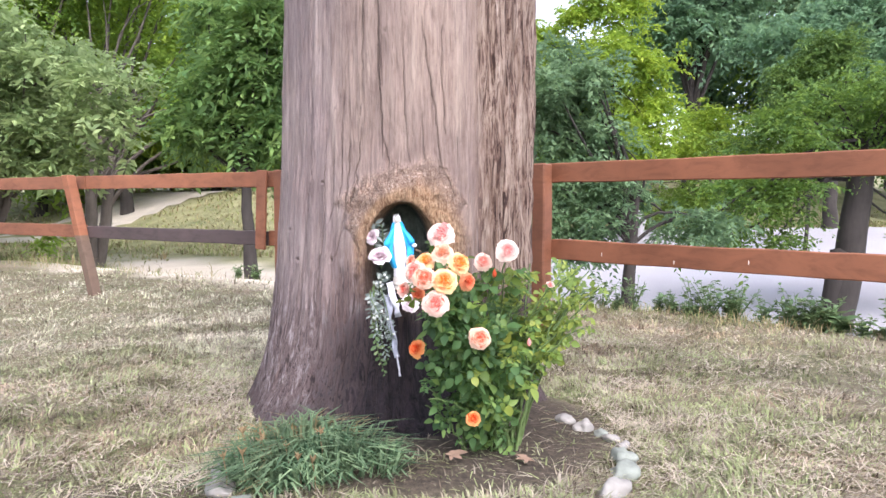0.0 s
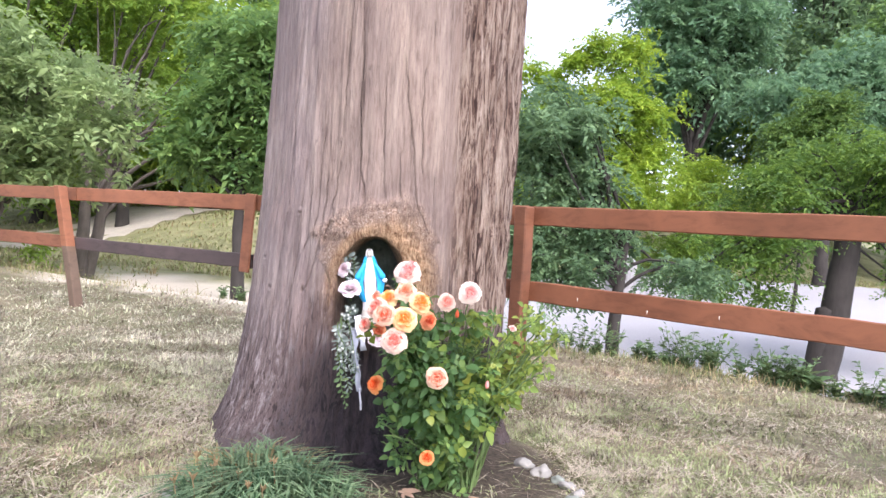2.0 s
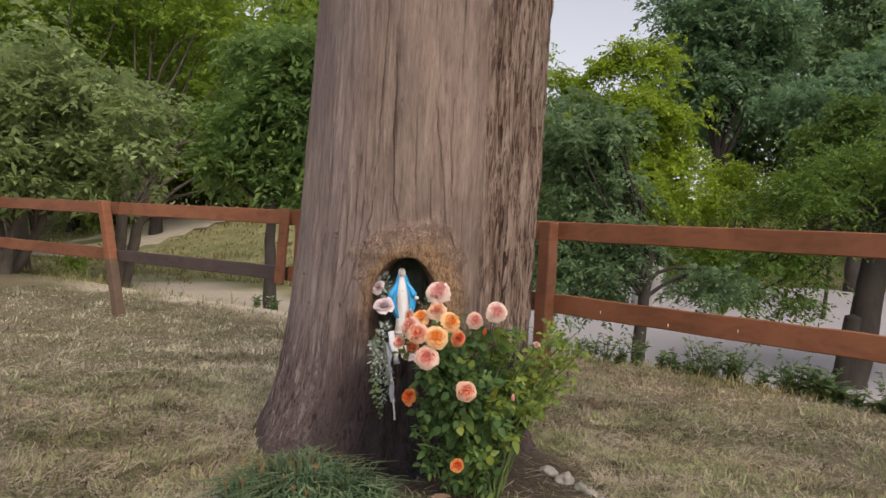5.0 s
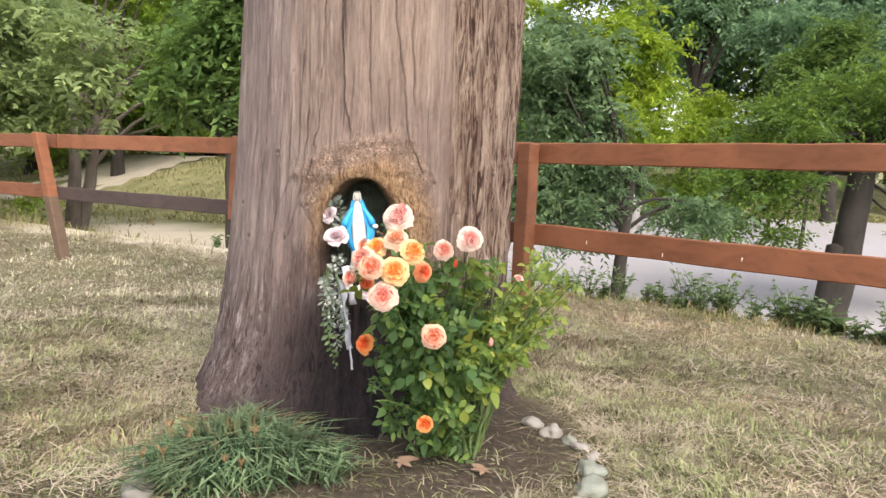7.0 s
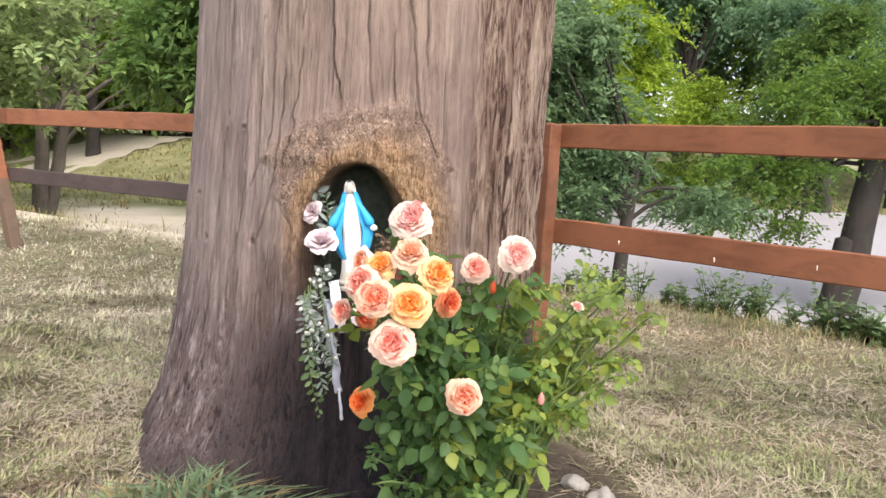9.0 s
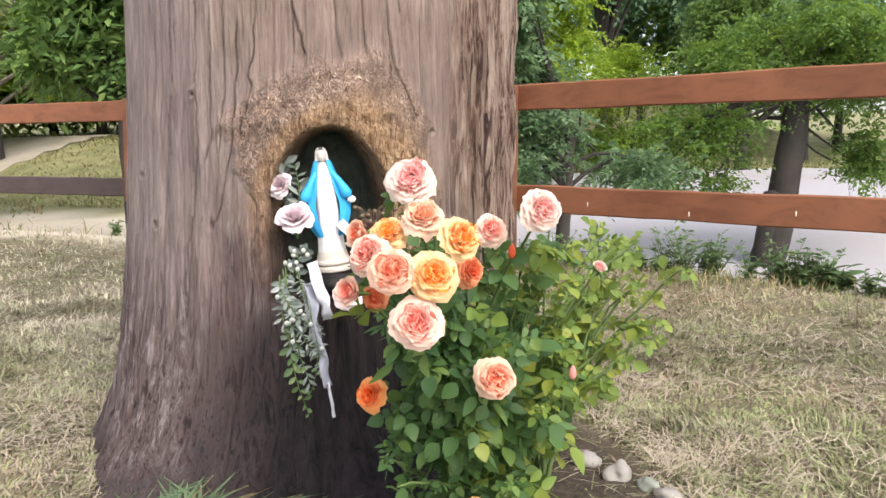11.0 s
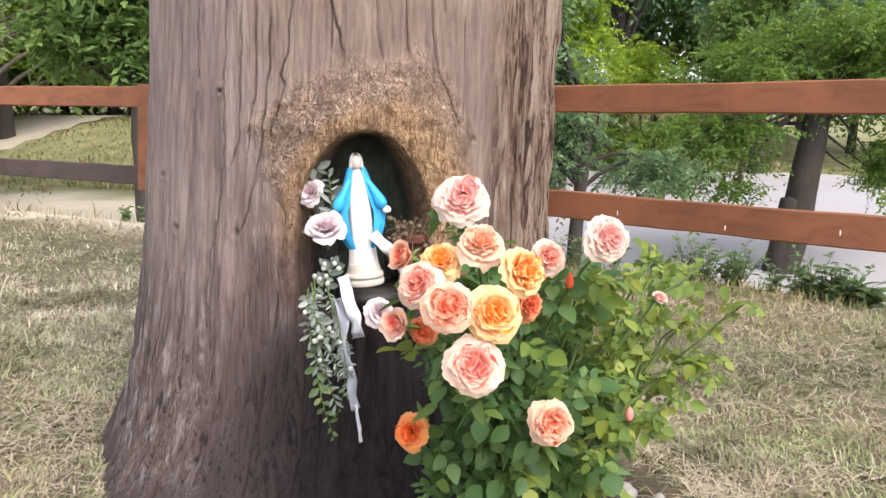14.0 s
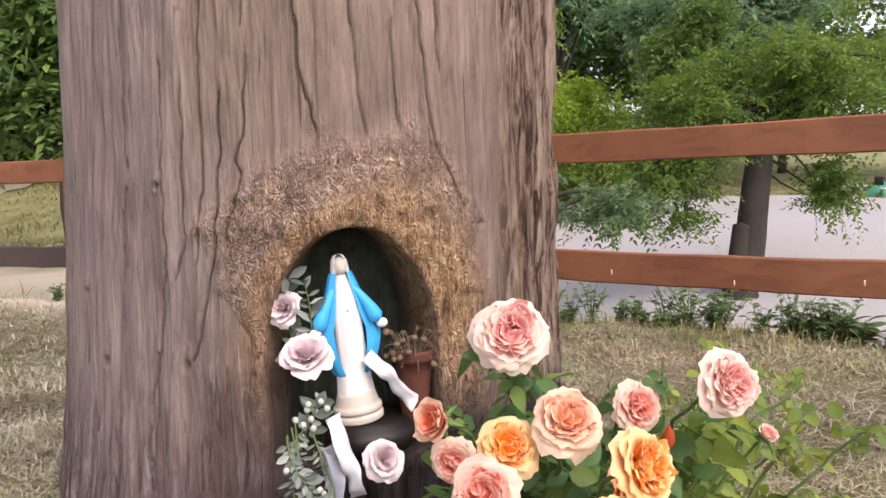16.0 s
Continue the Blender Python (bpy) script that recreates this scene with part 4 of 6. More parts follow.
def build_statue():
    pieces, mats = [], []

    def put(piece, m):
        pieces.append(piece)
        mats.extend([m] * len(piece[1]))
    put(loft(resample([(0, 0, 0.000, 0.045, 0.040), (0, 0, 0.003, 0.049, 0.044), (0, 0, 0.013, 0.049, 0.044), (0, 0, 0.016, 0.046, 0.041), (0, 0, 0.0165, 0.040, 0.036), (0, 0, 0.021, 0.040, 0.036), (0, 0, 0.0215, 0.048, 0.043), (0, 0, 0.029, 0.047, 0.042), (0, 0, 0.033, 0.043, 0.038), (0, 0, 0.056, 0.037, 0.033), (0, 0, 0.061, 0.031, 0.028)], 45), 40), 3)
    put(loft(resample([(0, 0, 0.056, 0.036, 0.030), (0, 0, 0.075, 0.034, 0.029), (0, 0, 0.12, 0.031, 0.027), (0, -0.002, 0.17, 0.029, 0.026), (0, -0.003, 0.205, 0.029, 0.026), (0, -0.002, 0.235, 0.028, 0.023), (0, 0, 0.262, 0.023, 0.018), (0, 0, 0.278, 0.013, 0.012), (0, 0, 0.288, 0.010, 0.010)], 40), 48, 0.035), 0)
    # head and veil
    put(ball((0, -0.003, 0.303), (0.0135, 0.0145, 0.0185)), 2)
    put(loft(resample([(0, 0.003, 0.262, 0.026, 0.020), (0, 0.003, 0.280, 0.0195, 0.0175), (0, 0.003, 0.300, 0.0175, 0.017), (0, 0.003, 0.315, 0.0155, 0.016), (0, 0.002, 0.325, 0.009, 0.010), (0, 0.001, 0.3275, 0.001, 0.001)], 18), 30, 0.01, 0.62, 2 * math.pi - 0.62), 0)
    # mantle: open in front, drawn out by the arms
    m = resample([(0, 0.003, 0.088, 0.031, 0.030), (0, 0.003, 0.100, 0.039, 0.031), (0, 0.003, 0.114, 0.047, 0.031), (0, 0.002, 0.130, 0.0545, 0.030), (0, 0.001, 0.150, 0.0605, 0.028), (0, 0.001, 0.170, 0.0635, 0.026), (0, 0.001, 0.184, 0.0640, 0.025), (0, 0.001, 0.195, 0.0570, 0.027), (0, 0.001, 0.215, 0.0480, 0.027), (0, 0.001, 0.235, 0.0410, 0.026), (0, 0.002, 0.258, 0.0330, 0.024), (0, 0.003, 0.276, 0.0270, 0.021), (0, 0.004, 0.292, 0.0215, 0.018)], 52)
    put(loft(m, 70, 0.030, 0.50, 2 * math.pi - 0.50), 1)
    for s in (-1, 1):
        put(ball((s * 0.0640, -0.020, 0.186), (0.0115, 0.008, 0.0095), 12), 0)
        put(tube(curve((s * 0.019, -0.010, 0.262), (s * 0.056, -0.018, 0.194), (s * 0.003, -0.004, 0.0), 10), np.array([0.006, 0.0075, 0.0085, 0.0095, 0.0105, 0.0115, 0.0130, 0.0142, 0.0148, 0.0100]), 16), 1)
    put(ball((0.001, -0.026, 0.222), (0.004, 0.002, 0.004), 8), 2)
    v, f = join(pieces)
    ob = raw("religious_statue", v, f, [ROBE, MANTLE, WORN, PLINTH], index=mats)
    ob.matrix_world = pose(-0.168, 2.975, 0.625, 1, -5.0, 6) @ Matrix.Scale(0.965, 4)
    tagged(ob, "small plaster statue in white robe and blue mantle in the hollow", "statue")


build_statue()
BLACK = plain("blackened_wood", (0.010, 0.008, 0.0075), 0.45, 0.4, 40, 0.4)
bm = bmesh.new()
bmesh.ops.create_cone(bm, cap_ends=True, segments=36, radius1=0.090, radius2=0.086, depth=0.05)
bmesh.ops.bevel(bm, geom=[e for e in bm.edges if e.calc_face_angle(0) > 0.6], offset=0.006, segments=2, affect="EDGES")
for v in bm.verts:
    v.co *= 1 + 0.03 * noise.noise(v.co * 22)
tagged(part("statue_stand", bm, BLACK), "round black wooden stand under the statue", "stand")
bpy.data.objects["statue_stand"].location = (-0.150, 2.985, 0.598)

# ---- offerings in and under the hollow ----
LILAC = Nodes("faded_lilac_cloth", 0.8)
LILAC.colour(LILAC.mix(LILAC.attr("deep"), (0.78, 0.68, 0.70), (0.52, 0.38, 0.42))).thin((0.7, 0.58, 0.62), 0.2)
SATIN = plain("white_satin", (0.54, 0.54, 0.59), 0.35, 0.06, 50, 0.1)
SATIN_GREY = plain("greyed_ribbon", (0.28, 0.29, 0.345), 0.5, 0.15, 50, 0.1)
FAUX_LEAF = leaf_material("faded_cloth_leaf", (0.050, 0.072, 0.058), (0.19, 0.228, 0.202), (0.47, 0.49, 0.47), 0.15, 0.7)
PALE_BUD = plain("pale_cloth_bud", (0.44, 0.46, 0.42), 0.8, 0.2, 60, 0.2)


def petal(rho, rise, width, turn, cup, curl, g, n=8, notch=0.12):
    """One petal from the heart outwards; returns points, depth values."""
    u, v = np.meshgrid(np.linspace(-1, 1, n), np.linspace(0, 1, n))
    w = width * (0.25 + 0.75 * np.sin(np.pi * (0.08 + 0.62 * v)) ** 0.8)
    ve = v * (1 - notch * u ** 2 * (0.6 + 0.4 * v)) + 0.03 * g.normal() * np.sin(u * 3 + g.uniform(0, 6)) * v
    ve = np.clip(ve + 0.05 * np.sin(u * 8 + g.uniform(0, 6)) * v ** 4 - 0.05 * v ** 4, 0, 1)
    rad = rho * ve ** 0.72 - cup * width * u ** 2 * (0.3 + 0.7 * v)
    h = rise * (1 - (1 - ve) ** 1.6) - curl * rho * np.clip(ve - 0.6, 0, 1) ** 2 * 4 * (0.7 + 0.3 * np.cos(u * 2))
    h = h + 0.11 * width * np.sin(u * 4 + g.uniform(0, 6)) * v + 0.075 * width * np.sin(u * 9 + g.uniform(0, 6)) * v ** 2
    x, y = rad, u * w
    c, s = math.cos(turn), math.sin(turn)
    return np.stack([x * c - y * s, x * s + y * c, h], -1).reshape(-1, 3), v.ravel()


def rose_rings(r, g, rings, heart=0):
    vs, fs, deep = [], [], []
    k = 0
    for count, rho, rise, width, cup, curl, inner in rings:
        start = g.uniform(0, 6)
        for i in range(count):
            p, v = petal(r * rho * g.uniform(0.9, 1.08), r * rise * g.uniform(0.88, 1.12), r * width * g.uniform(0.85, 1.15), start + i * 2 * math.pi / count + g.normal(0, 0.16), cup, curl * g.uniform(0.5, 1.4), g)
            if inner > 0.75:
                tilt = Matrix.Rotation(g.normal(0, 0.35), 3, "X") @ Matrix.Rotation(g.normal(0, 0.35), 3, "Y")
                p = p @ np.array(tilt).T
            vs.append(p)
            fs.append(grid_faces(8, 8) + k)
            deep.append(np.clip(inner + 0.40 * (1 - v) - 0.45 * v ** 4 + g.normal(0, 0.05), 0, 1))
            k += len(p)
    for i in range(heart):
        a, q = g.uniform(0, 6.283), 0.52 * r * math.sqrt(g.uniform(0, 1))
        p, v = petal(r * 0.23 * g.uniform(0.7, 1.2), r * 0.30 * g.uniform(0.8, 1.15), r * 0.26 * g.uniform(0.7, 1.3), g.uniform(0, 6.283), 0.5, g.uniform(-0.2, 0.3), g)
        vs.append(p + np.array([q * math.cos(a), q * math.sin(a), r * (0.30 - 0.20 * (q / r) ** 2)]))
        fs.append(grid_faces(8, 8) + k)
        deep.append(np.clip(0.80 + 0.3 * (1 - v) - 0.60 * v ** 3 + g.normal(0, 0.1), 0, 1))
        k += len(p)
    return np.concatenate(vs), np.concatenate(fs), np.concatenate(deep)


OUTER = [(7, 1.0, 0.14, 0.56, 0.25, 0.38, 0.02), (8, 0.88, 0.34, 0.50, 0.35, 0.22, 0.18)]
INNER = [(9, 0.74, 0.48, 0.40, 0.45, 0.12, 0.36), (10, 0.60, 0.55, 0.32, 0.5, 0.05, 0.52), (10, 0.46, 0.58, 0.26, 0.5, 0.0, 0.66)]
HALF_OUTER = [(6, 0.80, 0.75, 0.50, 0.5, 0.10, 0.10), (6, 0.66, 0.85, 0.44, 0.55, 0.0, 0.30)]
HALF_INNER = [(6, 0.5, 0.85, 0.34, 0.55, -0.05, 0.55), (6, 0.36, 0.85, 0.26, 0.55, -0.05, 0.75), (5, 0.2, 0.82, 0.18, 0.5, 0.0, 0.9)]


EGG_OUTER = [(5, 0.62, 1.45, 0.62, 0.60, 0.22, 0.05), (5, 0.52, 1.50, 0.52, 0.62, 0.10, 0.25)]


def facing(at, way):
    return Matrix.Translation(at) @ Vector(way).to_track_quat("Z", "Y").to_matrix().to_4x4()


def cloth_rose(at, way, r, seed, label):
    g = np.random.default_rng(seed)
    ob = thing("cloth_rose", at, label, "artificial flower", "cloth roses in the hollow")
    for name, rings in (("outer_petals", [(6, 1.0, 0.28, 0.62, 0.25, 0.35, 0.0), (6, 0.8, 0.5, 0.5, 0.4, 0.15, 0.2)]), ("inner_petals", [(5, 0.55, 0.62, 0.4, 0.5, 0, 0.5), (5, 0.3, 0.62, 0.25, 0.5, 0, 0.8)])):
        v, f, d = rose_rings(r, g, rings)
        raw(name, v, f, LILAC.mat, ob, values={"deep": d})
    ob.matrix_world = facing(at, way)
    v, f = tube(curve((0, 0, 0.004), (0, 0, -0.06), n=4), np.full(4, 0.003), 6)
    raw("stem", v, f, CANE, ob)


cloth_rose((-0.260, 2.920, 0.760), (-0.05, -0.62, 0.78), 0.052, 3, "large faded lilac cloth rose leaning in the hollow")
cloth_rose((-0.290, 2.965, 0.843), (-0.5, -0.7, 0.35), 0.036, 4, "small pinkish lilac cloth rose at the hollow's side")
cloth_rose((-0.136, 2.890, 0.572), (0.25, -0.80, 0.5), 0.042, 5, "white crumpled cloth flower below the black stand")


def sprig(name, label, start, end, sag, n, size, mat, seed, width=0.34, buds=0):
    """A stalk with leaves in two rows."""
    g = np.random.default_rng(seed)
    ob = thing(name, start, label, "artificial plant")
    p = curve((0, 0, 0), np.array(end) - np.array(start), sag, 14)
    v, f = tube(p, np.linspace(0.0022, 0.001, 14), 5)
    raw("stalk", v, f, CANE, ob)
    t = np.linspace(0.1, 1, n)
    at = np.stack([np.interp(t, np.linspace(0, 1, 14), p[:, j]) for j in range(3)], -1)
    d = np.gradient(at, axis=0)
    d /= np.linalg.norm(d, axis=1)[:, None]
    s = np.cross(d, [0, -1, 0.2])
    s /= np.linalg.norm(s, axis=1)[:, None]
    sg = np.where(np.arange(n) % 2, 1, -1)[:, None]
    ld = s * sg + d * 0.7 + g.normal(0, 0.45, (n, 3))
    ld /= np.linalg.norm(ld, axis=1)[:, None]
    wv = np.cross(ld, np.array([0, -1, 0.3]) + g.normal(0, 0.3, (n, 3)))
    wv /= np.linalg.norm(wv, axis=1)[:, None]
    nz = np.cross(wv, ld)
    sz = (size * g.uniform(0.5, 1.45, n))[:, None]
    q = np.stack([at, at + ld * sz * 0.4 + wv * sz * width * 0.5 + nz * sz * 0.06, at + ld * sz * 0.75 + wv * sz * width * 0.4 + nz * sz * 0.05, at + ld * sz, at + ld * sz * 0.75 - wv * sz * width * 0.4 + nz * sz * 0.05, at + ld * sz * 0.4 - wv * sz * width * 0.5 + nz * sz * 0.06, at + ld * sz * 0.5], 1)
    base = np.arange(n)[:, None] * 7
    f = np.concatenate([np.stack([base[:, 0], base[:, 0] + a, base[:, 0] + b], -1) for a, b in ((1, 6), (6, 5))] + [np.stack([base[:, 0] + a, base[:, 0] + b, base[:, 0] + 6], -1) for a, b in ((1, 2), (2, 3), (3, 4), (4, 5))])
    raw("foliage", q.reshape(-1, 3), f, mat, ob, smooth=False)["kind"] = "stuff"
    for k in range(buds):
        c = at[g.integers(n)] + g.normal(0, 0.012, 3) + np.array([0, -0.012, 0])
        v, f = ball(c, (0.0055, 0.0055, 0.006), 8)
        raw("bud", v, f, PALE_BUD, ob)
    return ob


sprig("fern_sprig", "upright grey-green cloth fern sprig in the hollow", (-0.262, 2.955, 0.72), (-0.258, 2.955, 0.895), (0.012, -0.01, 0), 24, 0.032, FAUX_LEAF, 21, 0.3)
sprig("fern_sprig", "short leafy cloth sprig with pale tips", (-0.272, 2.965, 0.74), (-0.285, 2.97, 0.90), (-0.01, 0, 0), 14, 0.03, FAUX_LEAF, 22, 0.5, 3)
sprig("berry_spray", "pale clustered buds of a cloth spray", (-0.275, 2.945, 0.60), (-0.238, 2.905, 0.695), (0, -0.03, 0.01), 14, 0.03, FAUX_LEAF, 23, 0.5, 14)
sprig("trailing_garland", "faded grey-green garland trailing down the trunk", (-0.285, 2.915, 0.66), (-0.232, 2.850, 0.37), (-0.012, -0.015, 0), 34, 0.020, FAUX_LEAF, 24, 0.30, 2)
sprig("trailing_garland", "faded grey-green garland trailing down the trunk", (-0.270, 2.915, 0.64), (-0.256, 2.858, 0.43), (-0.03, -0.01, 0), 28, 0.021, FAUX_LEAF, 25, 0.28, 1)
sprig("trailing_garland", "thin green trailing vine on the trunk", (-0.255, 2.90, 0.60), (-0.230, 2.86, 0.34), (0.03, -0.02, 0), 16, 0.020, WEED_LEAF, 26, 0.6)
sprig("trailing_garland", "tangle of faded cloth tendrils trailing down the trunk", (-0.262, 2.905, 0.645), (-0.205, 2.852, 0.40), (0.012, -0.02, 0), 46, 0.020, FAUX_LEAF, 28, 0.24, 2)
sprig("trailing_garland", "tangle of faded cloth tendrils trailing down the trunk", (-0.292, 2.915, 0.640), (-0.222, 2.856, 0.44), (-0.008, -0.022, 0), 42, 0.021, FAUX_LEAF, 29, 0.26, 3)
sprig("trailing_garland", "thin green trailing vine on the trunk", (-0.280, 2.905, 0.56), (-0.236, 2.850, 0.29), (-0.016, -0.012, 0), 22, 0.024, WEED_LEAF, 30, 0.5)
sprig("trailing_garland", "bunch of greyed cloth leaves below the hollow", (-0.30, 2.92, 0.625), (-0.225, 2.87, 0.50), (-0.02, -0.03, 0.01), 30, 0.025, FAUX_LEAF, 27, 0.5, 3)


def ribbon(label, pts, width, mat, seed, across=(1, 0, 0.25)):
    p = np.array(pts, dtype=float)
    k = np.linspace(0, len(p) - 1, 28)
    c = np.stack([np.interp(k, np.arange(len(p)), p[:, j]) for j in range(3)], -1)
    for _ in range(3):
        c[1:-1] = (c[:-2] + 2 * c[1:-1] + c[2:]) / 4
    a = np.array(across, dtype=float)
    a /= np.linalg.norm(a)
    c[:, 0] += 0.12 * width * np.sin(np.linspace(0, 14, 28) + 2 * seed) * np.linspace(0, 1, 28)
    tw = 0.75 * np.sin(np.linspace(0, 6, 28) + seed) + 0.25 * np.sin(np.linspace(0, 17, 28) + 3 * seed)
    w = np.stack([a * math.cos(t) + np.array([0, math.sin(t), 0]) for t in tw])
    v = np.stack([c + w * width * s + np.array([0, 0.0015 * (1 - s * s), 0]) for s in (-0.5, -0.2, 0.2, 0.5)], 1).reshape(-1, 3)
    ob = raw("ribbon", v, grid_faces(28, 4), mat)
    ob.modifiers.new("thickness", "SOLIDIFY").thickness = 0.0008
    return tagged(ob, label, "ribbon", "ribbons")


ribbon("white satin ribbon looping down from the stand", [(-0.220, 2.895, 0.660), (-0.208, 2.868, 0.621), (-0.194, 2.858, 0.573), (-0.182, 2.852, 0.540), (-0.186, 2.866, 0.522)], 0.031, SATIN, 0.3)
ribbon("white satin ribbon lying from the statue's foot", [(-0.152, 2.945, 0.752), (-0.118, 2.928, 0.721), (-0.093, 2.915, 0.690), (-0.070, 2.90, 0.662)], 0.029, SATIN, 1.2, (0.75, 0, 0.65))
ribbon("greyed lilac ribbon hanging down the trunk", [(-0.230, 2.885, 0.610), (-0.213, 2.862, 0.560), (-0.223, 2.855, 0.505), (-0.198, 2.848, 0.449), (-0.198, 2.842, 0.405), (-0.184, 2.838, 0.36)], 0.024, SATIN_GREY, 2.0)
ribbon("greyed lilac ribbon hanging down the trunk", [(-0.240, 2.890, 0.605), (-0.232, 2.870, 0.548), (-0.205, 2.862, 0.490), (-0.212, 2.854, 0.430)], 0.016, SATIN_GREY, 4.1)
ribbon("thin white ribbon end hanging on the trunk", [(-0.188, 2.84, 0.37), (-0.180, 2.832, 0.33), (-0.174, 2.828, 0.285)], 0.009, SATIN, 2.6)

# dried pot plant
POT_RED = plain("reddish_clay", (0.10, 0.034, 0.023), 0.7, 0.25, 40, 0.3)
DRY = plain("dry_stalks", (0.15, 0.105, 0.072), 0.9, 0.35, 40, 0.2)
pot = thing("flower_pot", (-0.060, 2.985, 0.642), "small reddish clay pot of dried-up flowers in the hollow", "flower pot")
v, f = loft(resample([(0, 0, -0.045, 0.001, 0.001), (0, 0, -0.045, 0.024, 0.024), (0, 0, 0.085, 0.035, 0.035), (0, 0, 0.086, 0.039, 0.039), (0, 0, 0.105, 0.040, 0.040), (0, 0, 0.107, 0.036, 0.036), (0, 0, 0.09, 0.033, 0.033), (0, 0, 0.088, 0.001, 0.001)], 24), 32)
raw("pot", v, f, POT_RED, pot)
pieces = []
for k in range(64):
    a, b = rng.uniform(0, 6.28), rng.uniform(0, 0.024)
    tip = (math.cos(a) * rng.uniform(0.02, 0.065), math.sin(a) * rng.uniform(0.02, 0.05), 0.09 + rng.uniform(-0.02, 0.055))
    pieces.append(tube(curve((math.cos(a) * b, math.sin(a) * b, 0.085), tip, (0, 0, 0.02), 6), np.linspace(0.0016, 0.0009, 6), 4))
    if k % 3 == 0:
        pieces.append(ball(tip, (0.007, 0.007, 0.006), 6))
v, f = join(pieces)
raw("dried_stalk", v, f, DRY, pot)["kind"] = "stuff"


# ---- the rose bush ----
def petal_material(name, pale, deep):
    n = Nodes(name, 0.6)
    vein = n.noise(220, 3, (1, 1, 1))
    d = n.math("ADD", n.attr("deep"), n.math("MULTIPLY", n.math("SUBTRACT", vein, 0.5), 0.18))
    mid = tuple((a + b) / 2 for a, b in zip(pale, deep))
    c = n.ramp(d, (0.10, pale), (0.46, mid), (0.84, deep))
    return n.colour(c).thin(c, 0.42).mat


PETALS = {"pink": petal_material("rose_pink", (0.89, 0.68, 0.575), (0.84, 0.28, 0.22)), "pale": petal_material("rose_pale_pink", (0.90, 0.75, 0.67), (0.80, 0.35, 0.33)),
          "orange": petal_material("rose_apricot", (0.93, 0.69, 0.385), (0.92, 0.34, 0.035)), "coral": petal_material("rose_coral", (0.85, 0.38, 0.20), (0.76, 0.13, 0.05)),
          "ember": petal_material("rose_orange_red", (0.92, 0.43, 0.16), (0.84, 0.13, 0.02)),
          "salmon": petal_material("rose_salmon", (0.88, 0.62, 0.47), (0.82, 0.24, 0.13)), "peach": petal_material("rose_peach", (0.89, 0.68, 0.53), (0.80, 0.35, 0.19))}
SEPAL = plain("sepal_green", (0.10, 0.19, 0.05), 0.6, 0.3, 60, 0.2)
bush = thing("rose_bush", (0.19, 2.68, 0.03), "rose bush in full bloom with apricot and pink double flowers", "rose bush")
BASE = np.array([0.19, 2.68, 0.03])
BLOOMS = [(-0.010, 2.490, 0.884, 0.053, "pale", (-0.15, -0.80, 0.50), 0), (0.000, 2.320, 0.831, 0.040, "peach", (0.0, -0.70, 0.65), 0), (-0.060, 2.34, 0.802, 0.036, "orange", (-0.2, -0.70, 0.60), 0),
          (0.056, 2.26, 0.800, 0.042, "orange", (0.45, -0.75, 0.45), 0), (0.141, 2.45, 0.788, 0.035, "pink", (0.1, -0.85, 0.4), 0), (0.219, 2.375, 0.830, 0.043, "pale", (0.15, -0.92, 0.28), 0),
          (-0.099, 2.30, 0.769, 0.038, "pink", (-0.45, -0.80, 0.35), 0), (-0.060, 2.22, 0.756, 0.042, "salmon", (-0.1, -0.85, 0.42), 0), (0.005, 2.22, 0.746, 0.046, "orange", (0.1, -0.90, 0.35), 0),
          (0.086, 2.35, 0.728, 0.034, "coral", (0.5, -0.7, 0.2), 0), (-0.125, 2.32, 0.703, 0.034, "pink", (-0.6, -0.75, 0.25), 1), (-0.084, 2.33, 0.688, 0.026, "coral", (-0.2, -0.95, 0.0), 0),
          (-0.025, 2.20, 0.678, 0.045, "pink", (-0.05, -0.85, 0.42), 0), (0.123, 2.31, 0.544, 0.042, "salmon", (0.1, -0.95, 0.22), 0), (-0.096, 2.42, 0.487, 0.037, "ember", (-0.55, -0.72, 0.35), 0),
          (0.106, 2.42, 0.243, 0.030, "ember", (0.0, -0.7, 0.7), 0), (-0.105, 2.50, 0.775, 0.036, "salmon", (-0.7, -0.5, 0.3), 1), (-0.090, 2.48, 0.728, 0.032, "pink", (-0.3, -0.9, 0.1), 0), (0.387, 2.55, 0.690, 0.020, "pale", (0.2, -0.6, 0.7), 1)]
BUDS = [(0.179, 2.45, 0.740, "coral"), (0.02, 2.42, 0.80, "orange"), (0.30, 2.44, 0.50, "pale")]


